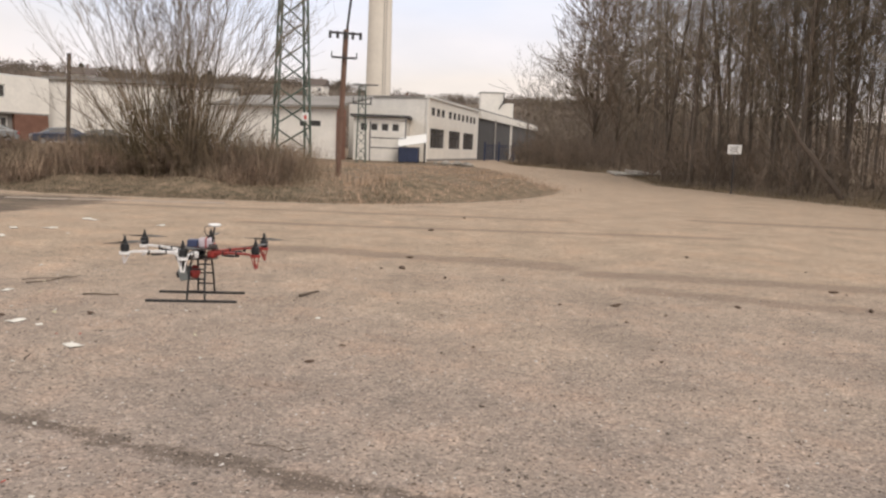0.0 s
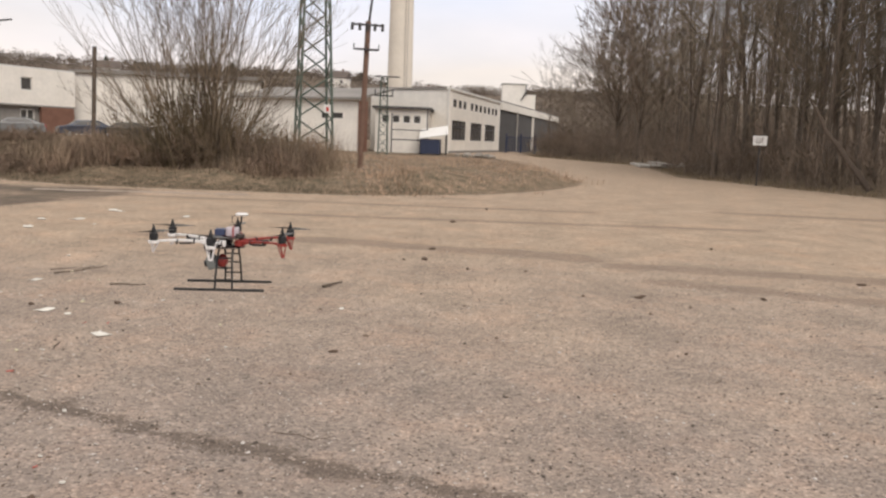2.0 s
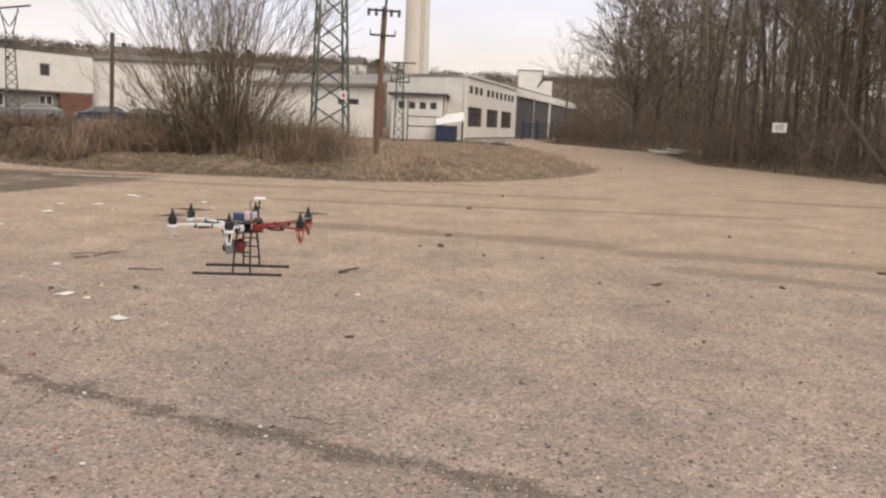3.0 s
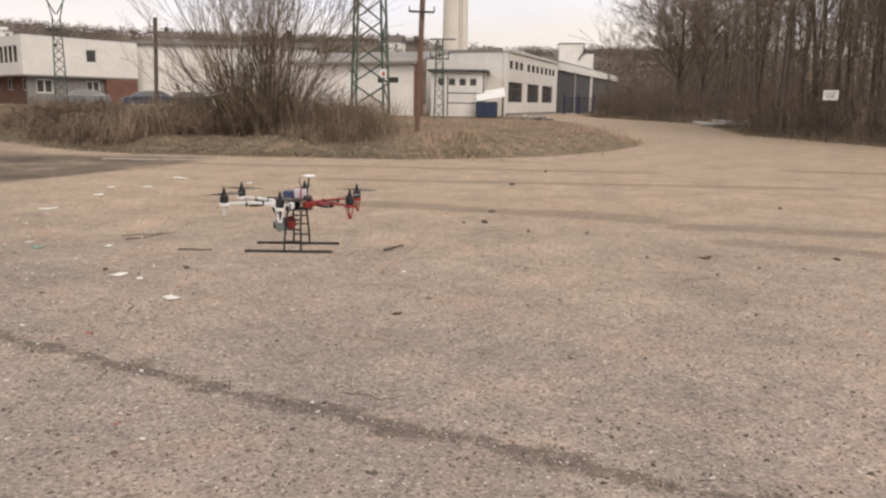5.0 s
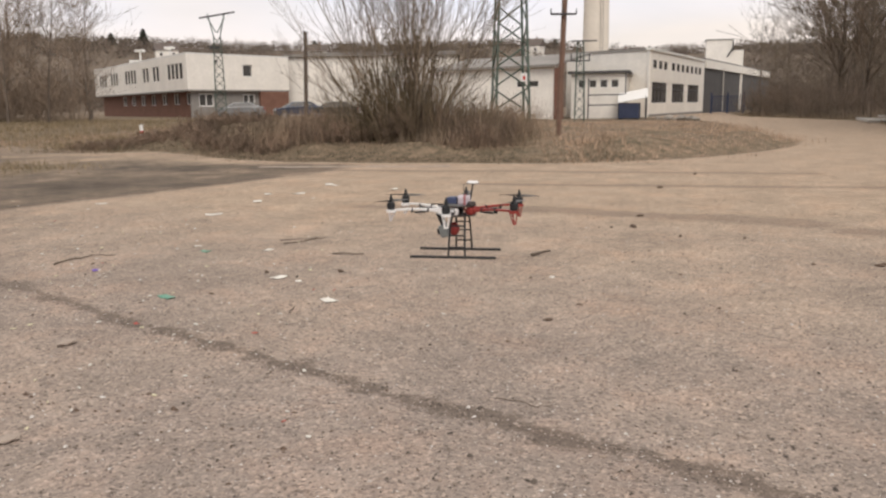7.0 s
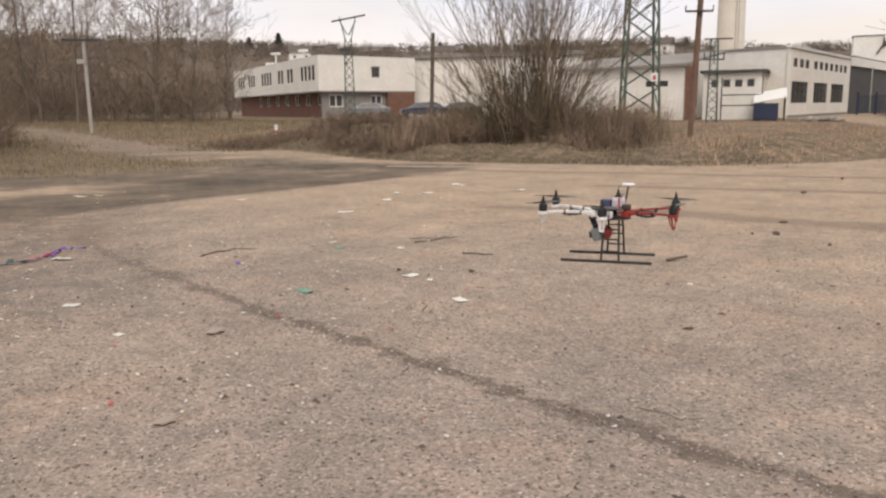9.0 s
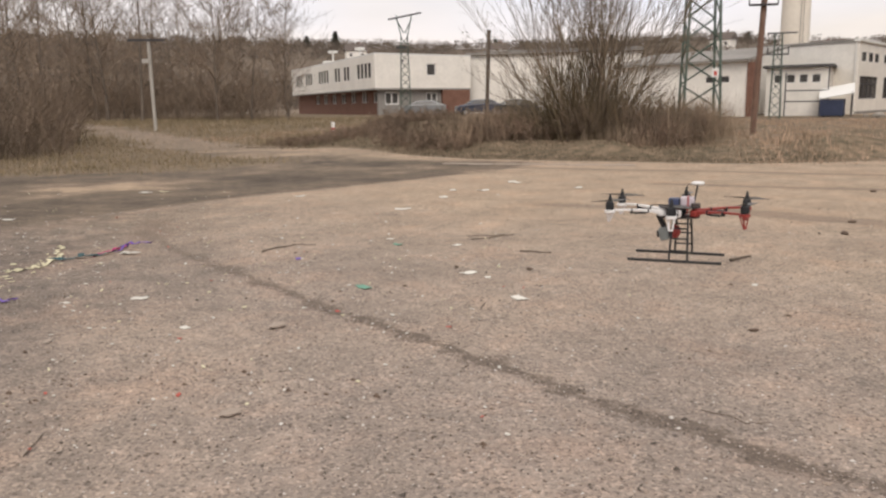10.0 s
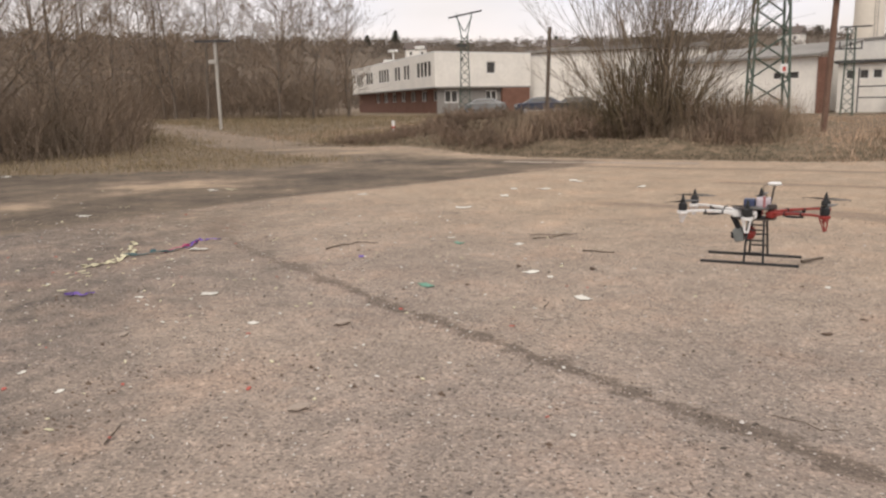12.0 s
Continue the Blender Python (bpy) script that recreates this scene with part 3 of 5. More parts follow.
# --- white two-storey office with overhanging upper floor
def office_block():
    K, R, Lf = (-45.0, 68.8), (-39.6, 79.6), (-75.5, 93.5)
    of = empty("office_block", Matrix(), "white two-storey office with brick ground floor", "building")
    m, L = wall_frame(Lf, K)
    s = sub(of, m, "wall_long")
    hol = []
    for x0, n in ((L - 6.4, 4), (L - 11.7, 2), (L - 15.6, 2), (L - 23.4, 4), (L - 30.5, 3), (L - 36.5, 3)):
        for k in range(n):
            hol.append((x0 + k * 1.3, x0 + k * 1.3 + 1.1, 4.5, 6.0))
    wall_with_holes("wall_upper", L, 3.4, 6.75, hol, 0.3, PLASTER, s)
    for q in hol:
        window(s, *q, panes=1, frame_mat=DARK_STEEL, fr=0.06)
    low = [(L - 3.6 - 4.2 * k, L - 1.6 - 4.2 * k, 2.0, 3.1) for k in range(7)]
    w = wall_with_holes("wall_lower", L - 0.8, 0.0, 3.4, low, 0.3, BRICK, s)
    w.matrix_basis = Matrix.Translation((0, 0.9, -0.002))
    for q in low:
        window(s, *q, panes=2, depth=1.02)
    m, L2 = wall_frame(K, R)
    e = sub(of, m, "wall_end")
    h2 = [(6.3, 7.5, 4.7, 5.95)]
    wall_with_holes("wall_upper", L2, 3.4, 6.75, h2, 0.3, PLASTER, e)
    window(e, *h2[0], panes=1, fr=0.1)
    h3 = [(0.8, 2.5, 1.75, 3.05), (5.9, 7.4, 1.95, 3.0)]
    w = wall_with_holes("wall_lower", L2 - 3.0, 0.0, 3.398, h3, 0.3, PLASTER_GREY, e)
    w.matrix_basis = Matrix.Translation((0.6, 0.5, 0))
    for q in h3:
        ww = window(e, *q, panes=2, fr=0.12)
        ww.matrix_basis = Matrix.Translation((q[0] + 0.6, 0.62, q[2]))
    part("brick_end", boxed((3.6, 0.35, 3.38), (L2 - 1.9, 0.2, 1.69)), BRICK, e, "red brick end panel")
    part("vent", boxed((0.3, 0.12, 0.2), (3.2, -0.06, 6.15)), DARK_STEEL, e)
    far = (R[0] + Lf[0] - K[0], R[1] + Lf[1] - K[1])
    slab_poly("roof", [Lf, K, R, far], 6.753, 6.92, FRAME_WHITE, of)
    slab_poly("floor_slab", [Lf, K, R, far], 3.25, 3.395, PLASTER_GREY, of)
    for x, y, tall in ((-58.3, 80.1, 1.05), (-54.0, 79.5, 1.2), (-63.5, 86.0, 0.3)):
        v = empty("roof_vent", Matrix.Translation((x, y, 6.92)), "white roof ventilator with a flat cap", "vent", "roof ventilators")
        part("stack", rods([((0, 0, 0), (0, 0, tall))], 0.10, 8), FRAME_WHITE, v)
        part("cap", boxed((1.1, 0.5, 0.28), (0, 0, tall + 0.14), (0, 0, 0), 0.04), FRAME_WHITE, v)


def chimney():
    ch = empty("factory_chimney", Matrix.Translation((-13.2, 149.4, 0.3)), "tall pale round concrete factory chimney", "chimney")
    bm = bmesh.new()
    rod(bm, (0, 0, 0), (0, 0, 62), 2.45, 1.75, 32)
    part("shaft", bm, CHIMNEY, ch)
    bm = bmesh.new()
    for k in range(2):
        rod(bm, (1.0 + 0.5 * k, -2.35, 0), (0.75 + 0.5 * k, -1.75, 60), 0.035, 0.035, 4)
    for i in range(110):
        z = 2 + i * 0.53
        y = -2.35 + 0.6 * z / 60
        rod(bm, (0.98 - 0.25 * z / 60, y, z), (1.52 - 0.25 * z / 60, y, z), 0.022, 0.022, 4)
    part("ladder", bm, PLASTER_GREY, ch, "grey steel ladder")


works_hall()
dark_shed()
long_hall()
office_block()
chimney()

# ---------------------------------------------------------------- masts and poles


def lattice(parent, half0, half1, height, bays, bar, mat, z0=0.0):
    """Legs and crossed braces of a square lattice mast."""
    def corner(k, z):
        h = half0 + (half1 - half0) * (z - z0) / height
        return Vector(((-h, h, h, -h)[k], (-h, -h, h, h)[k], z))
    for k in range(4):
        part("leg", rods([(corner(k, z0), corner(k, z0 + height))], bar * 1.8, 4), mat, parent)
    for k in range(4):
        for i in range(bays):
            za, zb = z0 + height * i / bays, z0 + height * (i + 1) / bays
            a, b = (k, (k + 1) % 4) if i % 2 else ((k + 1) % 4, k)
            part("brace", rods([(corner(a, za), corner(b, zb))], bar, 4), mat, parent)


def masts():
    t = empty("lattice_mast", pose(-8.05, 41.2, ground_z(-8, 41.2) - 0.05, 0, 0, 20), "green steel lattice power mast", "mast")
    lattice(t, 0.88, 0.62, 8.5, 8, 0.043, GREEN_STEEL)
    lattice(t, 0.62, 0.40, 8.0, 8, 0.045, GREEN_STEEL, 8.5)
    part("warning_plate", boxed((0.34, 0.02, 0.42), (0.55, -0.90, 2.62), (0, 0, -20), 0.004), WHITE_PAINT, t, "white warning plate")
    p = boxed((0.13, 0.012, 0.2), (0.55, -0.93, 2.60), (0, 0, -20))
    part("warning_mark", p, RED_PAINT, t, "red warning bars")
    for k in range(4):
        s = (-1, 1, 1, -1)[k] * 0.88, (-1, -1, 1, 1)[k] * 0.88
        part("footing", boxed((0.5, 0.5, 0.4), (*s, 0.0), (0, 0, 0), 0.03), CONCRETE, t)
    # leaning wooden pole with two crossarms
    p = empty("wooden_pole", pose(-4.08, 30.0, ground_z(-4.08, 30.0) - 0.05, 0, 2.0, 0), "leaning red-brown wooden power pole with crossarms", "power pole")
    part("shaft", rods([((0, 0, 0), (0.0, 0, 5.45))], 0.10, 12), RED_WOOD, p)
    part("mast_tube", rods([((0.02, 0, 5.3), (0.3, 0, 9.0))], 0.045, 8), DARK_STEEL, p, "thin dark steel tube")
    for z, w in ((5.3, 0.56), (4.42, 0.46)):
        arm = part("crossarm", boxed((2 * w, 0.09, 0.07), (0, -0.16, z), (0, 0, 0), 0.01), DARK_STEEL, p)
        for k in range(3 if z < 5 else 5):
            x = -w + 2 * w * k / (2 if z < 5 else 4)
            bm = bmesh.new()
            if z < 5:
                rod(bm, (x, -0.16, z), (x, -0.16, z + 0.2), 0.025, 0.02, 6)
            else:
                rod(bm, (x, -0.16, z + 0.06), (x, -0.16, z - 0.2), 0.05, 0.055, 8)
            part("insulator", bm, DARK_STEEL, arm)
    # small lattice mast with a T head by the annex
    t = empty("lattice_mast", pose(-6.9, 64.0, ground_z(-6.9, 64.0), 0, 0, 10), "slim grey-green lattice mast with crossarm", "mast")
    lattice(t, 0.38, 0.24, 6.2, 9, 0.025, GREEN_STEEL)
    part("crossarm", boxed((2.0, 0.1, 0.1), (0.25, 0, 6.2)), DARK_STEEL, t)
    part("crossarm", boxed((1.5, 0.1, 0.1), (0, 0, 4.7)), DARK_STEEL, t)
    for x in (-0.7, 0.0, 0.7):
        part("insulator", rods([((x, 0, 4.7), (x, 0, 5.2))], 0.05), DARK_STEEL, t)
    # bare wooden pole before the office
    p = empty("wooden_pole", pose(-25.8, 54.25, ground_z(-25.8, 54.25) - 0.1, 0, 2.0, 0), "plain weathered wooden pole", "power pole")
    part("shaft", rods([((0, 0, 0), (0, 0, 6.55))], 0.14, 10), DARK_WOOD, p)
    part("cap", rods([((0, 0, 6.55), (0, 0, 6.61))], 0.16, 10), DARK_STEEL, p)
    # lattice mast with forked head
    t = empty("forked_mast", pose(-33.7, 55.8, ground_z(-33.7, 55.8), 0, 0, 30), "slim green lattice mast with forked head", "mast")
    lattice(t, 0.42, 0.26, 6.4, 10, 0.028, GREEN_STEEL)
    for sx in (-1, 1):
        part("fork", rods([((sx * 0.2, 0, 6.2), (sx * 0.62, 0, 8.1)), ((sx * 0.05, 0, 6.7), (sx * 0.62, 0, 7.8))], 0.045, 5), GREEN_STEEL, t)
    part("crossarm", rods([((-1.25, 0, 7.75), (1.4, 0, 8.25))], 0.07, 5), DARK_STEEL, t)
    part("platform", boxed((0.8, 0.5, 0.2), (-0.25, 0, 5.6)), DARK_STEEL, t)
    # concrete pole beside the track
    x, y = -38.4, 34.3
    p = empty("concrete_pole", pose(x, y, ground_z(x, y) - 0.2, 0, -0.5, 0), "pale concrete pole with crossarm beside the track", "power pole")
    part("shaft", rods([((0, 0, 0), (0, 0, 5.6))], 0.10, 10), CONCRETE, p)
    part("bracket", boxed((0.5, 0.3, 0.25), (-0.15, -0.1, 4.3), (0, 0, 20), 0.03), CONCRETE, p)
    part("crossarm", boxed((2.1, 0.13, 0.13), (0, -0.17, 5.5), (0, 0, 40)), DARK_STEEL, p)


masts()


# ---------------------------------------------------------------- sign at the wood
def sign_post():
    s = empty("sign_post", pose(13.52, 37.65, ground_z(13.52, 37.65) + 0.08, 0, 0, -18), "small white sign on a thin grey post", "sign")
    part("post", rods([((0, 0.03, -0.15), (0, 0.03, 2.25))], 0.032, 8), DARK_STEEL, s)
    plate = part("plate", boxed((0.62, 0.02, 0.44), (0, 0, 2.02), (0, 0, 0), 0.006), WHITE_PAINT, s, "white sign plate")
    for k in range(3):
        part("text_bar", boxed((0.4 - 0.06 * k, 0.006, 0.03), (0, -0.013, 2.12 - 0.09 * k)), PLASTER_GREY, plate)


sign_post()


# ---------------------------------------------------------------- trees and bushes
def willow_bush():
    """The large many-stemmed bare bush on the bank: stems fan out of two stools."""
    rng = random.Random(11)
    b = empty("willow_bush", pose(-8.7, 25.6, ground_z(-8.7, 25.6) - 0.05), "large bare many-stemmed willow bush", "bush")
    for cx, cy, count, tall, shift, widest in ((0.50, 0.0, 46, 7.4, 0.0, 0.52), (-0.85, 0.5, 18, 6.3, -0.06, 0.56)):
        t = Tubes(4)
        for k in range(count):
            a = rng.uniform(0, 2 * math.pi)
            lean = widest * (k + rng.random()) / count
            d = Vector((math.cos(a) * math.sin(lean) * 1.15 + shift, math.sin(a) * math.sin(lean) * 0.8, math.cos(lean)))
            base = Vector((cx + d.x * rng.uniform(0.2, 0.9), cy + d.y * rng.uniform(0.2, 0.9), 0))
            grow(t, rng, base, d, rng.uniform(0.7, 1.0) * tall, rng.uniform(0.014, 0.032), 2, 0.55, 0.07, 6, 0.085, 0.40, 0.0042)
        tagged(raw("stem_clump", t.v, t.f, TWIG, b), kind="stuff")
    # low boughs that reach out sideways
    t = Tubes(4)
    for x, y, z, length in ((-1.0, 0.2, 0.50, 3.9), (-0.9, -0.3, 0.40, 3.2), (-1.0, 0.6, 0.8, 3.8), (1.0, 0.3, 0.6, 3.0), (-1.0, -0.1, 1.1, 4.2), (0.9, 0.5, 1.1, 3.8)):
        grow(t, rng, Vector((x * 0.7, y, 0.5)), Vector((x, y, z)), length, 0.030, 2, 0.55, 0.10, 6, 0.08, 0.40, 0.0042)
    tagged(raw("low_bough", t.v, t.f, TWIG, b), kind="stuff")
    # young shoots and dead growth round the stools
    t = Tubes(3)
    for k in range(430):
        a = rng.uniform(0, 2 * math.pi)
        r = abs(rng.gauss(0, 1.15))
        base = Vector((math.cos(a) * r * 1.35 - 0.15, math.sin(a) * r * 0.6, 0))
        d = Vector((math.cos(a) * rng.uniform(0.05, 0.55), math.sin(a) * rng.uniform(0, 0.4), 1))
        grow(t, rng, base, d, rng.uniform(0.9, 3.0) * (1 - 0.22 * min(r, 2.5)), 0.011, 1, 0.5, 0.1, 5, 0.12, 0.5, 0.0055)
    tagged(raw("undergrowth", t.v, t.f, OLIVE_SHOOT, b), kind="stuff")


def tree_mesh(seed, height, r, sides=4, low=0.35, kids=8, depth=2, spread=0.75, slim=1.0, twig=0.011):
    """One bare forest tree, as trunk and crown meshes."""
    rng = random.Random(seed)
    t, c = Tubes(6), Tubes(3)
    pts, rad = [Vector((0, 0, -0.2))], [r * 1.25]
    d = Vector((rng.gauss(0, 0.03), rng.gauss(0, 0.03), 1))
    n = 9
    for i in range(n):
        d = (d + Vector((rng.gauss(0, 0.035), rng.gauss(0, 0.035), 0.16))).normalized()
        pts.append(pts[-1] + d * height / n)
        rad.append(max(0.02, r * (1 - 0.9 * (i + 1) / n)))
    t.stem(pts, rad)
    for k in range(kids * 3):
        f = low + (1 - low) * (k + rng.random()) / (kids * 3)
        i = min(int(f * n), n - 1)
        q = pts[i].lerp(pts[i + 1], f * n - i)
        a = rng.uniform(0, 2 * math.pi)
        grow(c, rng, q, Vector((math.cos(a) * spread, math.sin(a) * spread, 0.75)), height * 0.30 * slim * (1.25 - f * 0.75) * rng.uniform(0.6, 1.2), max(0.02, rad[i] * 0.42), depth, 0.6, 0.12, 4, 0.15, 0.6, twig)
    return t, c


def make_tree(kind_seed, height, r, label, mats, **kw):
    t, c = tree_mesh(kind_seed, height, r, **kw)
    ob = empty("bare_tree", Matrix(), label, "tree", "bare trees")
    raw("trunk", t.v, t.f, mats[0], ob, True)
    raw("crown", c.v, c.f, mats[1], ob)
    return ob


def set_at(ob, x, y, rz, k):
    ob.matrix_basis = pose(x, y, ground_z(x, y), 0, 0, rz) @ Matrix.Diagonal((k, k, k, 1))


def forest():
    rng = random.Random(5)
    kinds = [make_tree(s, h, r, lab, (BARK, WOODS), low=lo, kids=8, slim=sl, twig=0.009) for s, h, r, lab, lo, sl in (
        (21, 18, 0.10, "tall bare grey-brown woodland tree", 0.16, 0.8),
        (22, 20, 0.115, "tall slender bare woodland tree", 0.24, 0.75),
        (23, 16, 0.085, "bare woodland tree with fine twigs", 0.12, 0.85),
        (24, 21, 0.13, "tall bare forked woodland tree", 0.2, 0.9),
        (25, 13, 0.065, "young bare woodland tree", 0.08, 0.95))]
    spots = []
    tries = 0
    while len(spots) < 84 and tries < 9000:
        tries += 1
        y = rng.uniform(24, 92)
        x = forest_x(y) + 1.2 + abs(rng.gauss(0, 9.0))
        if x > 46 or any((x - a) ** 2 + (y - b) ** 2 < 2.1 ** 2 for a, b in spots):
            continue
        spots.append((x, y))
    while len(spots) < 122:
        y = rng.uniform(27, 50)
        x = forest_x(y) + 1.5 + rng.uniform(0, 12)
        if not any((x - a) ** 2 + (y - b) ** 2 < 1.1 ** 2 for a, b in spots):
            spots.append((x, y))
    for k in range(14):
        y = rng.uniform(92, 150)
        spots.append((rng.uniform(max(10.5, 4.2 + (y - 92) * 0.3), 48), y))
    for i, (x, y) in enumerate(spots):
        ob = kinds[i] if i < 5 else copy_thing(kinds[rng.randrange(5)], Matrix())
        set_at(ob, x, y, rng.uniform(0, 360), rng.uniform(0.8, 1.15) * (1 - 0.42 * smooth(52, 72, y) * (1 - smooth(0.2, 0.32, x / y))))


def edge_trees():
    """Wide-crowned trees where the wood meets the drive."""
    rng = random.Random(6)
    wide = make_tree(27, 17, 0.2, "wide-crowned bare tree at the wood's edge", (BARK, BRUSH), low=0.14, kids=22, slim=1.05, spread=1.0, twig=0.02)
    for i, (x, y, k) in enumerate(((15.4, 84, 1.05), (15.6, 74, 0.95), (17.2, 92, 1.15), (18.6, 79, 1.1))):
        set_at(wide if i == 0 else copy_thing(wide, Matrix()), x, y, rng.uniform(0, 360), k)


def back_wood():
    """The depth of the wood: countless slim trunks behind the front rows."""
    rng = random.Random(66)
    t = Tubes(3)
    for k in range(620):
        y = rng.uniform(30, 150)
        x = (forest_x(y) + 9 if y < 80 else 17 + (y - 80) * 0.12) + rng.random() ** 1.3 * 38
        h, r = rng.uniform(4, 8.5) + 11 * smooth(0.19, 0.33, x / y) * rng.random() ** 0.8, rng.uniform(0.03, 0.065)
        z = ground_z(x, y)
        p = [Vector((x, y, z - 0.2))]
        for i in range(3):
            p.append(p[-1] + Vector((rng.gauss(0, 0.25), rng.gauss(0, 0.25), h / 3)))
        t.stem(p, [r, r * 0.75, r * 0.5, 0.02])
        for i in range(5):
            a = rng.uniform(0, 6.28)
            q = p[0].lerp(p[3], rng.uniform(0.15, 0.95))
            t.stem([q, q + Vector((math.cos(a) * 0.8, math.sin(a) * 0.8, 0.9)), q + Vector((math.cos(a) * 1.5, math.sin(a) * 1.5, rng.uniform(1.2, 2.4)))], [0.035, 0.025, 0.012])
    tagged(raw("back_wood", t.v, t.f, BRUSH), "slim bare trunks deep in the wood", "woods", kind="stuff")


def left_trees():
    rng = random.Random(8)
    kinds = [make_tree(s, h, r, lab, (BARK, THICKET), low=lo, kids=10, slim=sl, spread=0.9, twig=0.008) for s, h, r, lab, lo, sl in (
        (31, 9.5, 0.10, "bare spreading tree in the thicket", 0.12, 1.25),
        (32, 11.5, 0.12, "bare spreading willow beside the track", 0.15, 1.3),
        (33, 8.0, 0.08, "thin bare tree in the thicket", 0.08, 1.2))]
    spots = [(-27.6, 13.6, 0.95), (-30.5, 19.0, 0.8), (-27.5, 9.5, 0.95), (-29.2, 15.5, 1.0), (-26.3, 11.0, 0.9), (-33, 20.5, 0.95), (-31, 11.5, 1.1), (-38, 15, 1.0), (-40, 24, 0.95), (-37.5, 26.5, 0.8), (-46, 31, 1.1), (-48, 22, 1.2), (-42, 12, 1.2), (-55, 33, 1.2),
             (-58, 60, 1.45), (-64, 62, 1.5), (-70, 66, 1.5), (-76, 60, 1.4), (-62, 52, 1.2), (-82, 74, 1.5), (-66, 72, 1.3), (-54, 66, 1.1), (-84, 56, 1.5), (-90, 66, 1.6)]
    spots += [(-44.8, 50.0, 1.35), (-42.3, 51.5, 1.05), (-47.5, 49.0, 1.3), (-51.5, 53, 1.3)]
    spots += [(-1.18 * y2 - rng.uniform(-2, 22), y2, rng.uniform(1.0, 1.5)) for y2 in [rng.uniform(44, 74) for _ in range(8)]]
    for i, (x, y, k) in enumerate(spots):
        ob = kinds[i] if i < 3 else copy_thing(kinds[rng.randrange(3)], Matrix())
        set_at(ob, x, y, rng.uniform(0, 360), k * rng.uniform(0.9, 1.1))


def scrub(name, label, spots, mat, seed, stems, height, width, category="scrub", depth=1, minr=0.008):
    """A belt of dense dead growth as one countless mass."""
    rng = random.Random(seed)
    t = Tubes(3)
    for x, y, k in spots:
        z = ground_z(x, y)
        for s in range(stems):
            a = rng.uniform(0, 2 * math.pi)
            rr = rng.uniform(0, width)
            base = Vector((x + math.cos(a) * rr, y + math.sin(a) * rr, z - 0.05))
            d = Vector((rng.gauss(0, 0.3), rng.gauss(0, 0.3), 1))
            grow(t, rng, base, d, height * k * rng.uniform(0.5, 1.1), 0.011 * (1 + k * 0.3), depth, 0.7, 0.08, 4, 0.2, 0.6, minr)
    ob = raw(name, t.v, t.f, mat)
    return tagged(ob, label, category, kind="stuff")


willow_bush()
forest()
edge_trees()
back_wood()
left_trees()
rng = random.Random(3)
scrub("forest_undergrowth", "dark bare brushwood under the trees", [(x2, y2, 1.3) for x2, y2 in [(rng.uniform(8.0 + 0.08 * k, 22 + 0.2 * k), 80 + k * 0.3) for k in range(130)]] + [(forest_x(y) + 0.8 + abs(rng.gauss(0, 4.0)), y, rng.uniform(0.6, 1.3)) for y in [24 + 70 * rng.random() for _ in range(330)]], BRUSH, 41, 8, 2.2, 1.3)
scrub("left_thicket", "dense bare brown thicket", [(x, y, rng.uniform(0.6, 1.4)) for x, y in [(-25.5 - abs(rng.gauss(0, 8)), 7 + rng.random() * 24) for _ in range(520)] if x < -1.27 * y - 2.2], THICKET, 42, 9, 2.4, 1.3, minr=0.0055)
scrub("far_thicket", "dense bare brown thicket behind the track", [(x, y, rng.uniform(0.9, 1.7)) for x, y in [(-41.5 - rng.random() * 46, 49 + rng.random() * 21) for _ in range(290)] if x < -0.84 * y], THICKET, 43, 8, 3.0, 2.0, minr=0.012)


BANKSIDE = bark_like("olive_straw_grass", (0.14, 0.108, 0.062), (0.34, 0.26, 0.165))


def dry_grass(name, label, spots, mat, seed, tall, blades, width, spread=0.5):
    rng = random.Random(seed)
    t = Tubes(3)
    for x, y, k in spots:
        z = ground_z(x, y)
        for s in range(blades):
            a = Vector((x + rng.gauss(0, spread), y + rng.gauss(0, spread), z - 0.03))
            lean = Vector((rng.gauss(0, 0.3), rng.gauss(0, 0.3), 1)).normalized()
            t.blade(a, a + lean * tall * k * rng.uniform(0.4, 1.1), width * rng.uniform(0.6, 1.4), rng)
    return tagged(raw(name, t.v, t.f, mat), label, "grass", kind="stuff")


bank = [(x, edge_y(x) + 2.7 - 1.9 * smooth(-10.8, -12.8, x) + 0.5 * noise.noise(Vector((x * 0.5, 1.0, 0))) + abs(rng.gauss(0, 2.0))) for x in [rng.uniform(-21.5, -2.9) for _ in range(620)]]


def patchy(x, y):
    """Uneven growth along the bank: high round the bush, low towards the pole."""
    lump = 0.5 + noise.noise(Vector((x * 0.55, y * 0.6, 3.0))) + 0.5 * noise.noise(Vector((x * 1.5, y * 1.3, 5.0)))
    return 0.66 * (0.5 + 0.8 * max(0.0, lump)) * (1 - 0.6 * smooth(-5.4, -3.0, x)) * (1 - 0.4 * smooth(-17, -21, x)) * (0.6 + 0.4 * smooth(0.0, 1.4, y - edge_y(x) - 2.4)) * (1 - 0.3 * smooth(-11.5, -13.5, x))


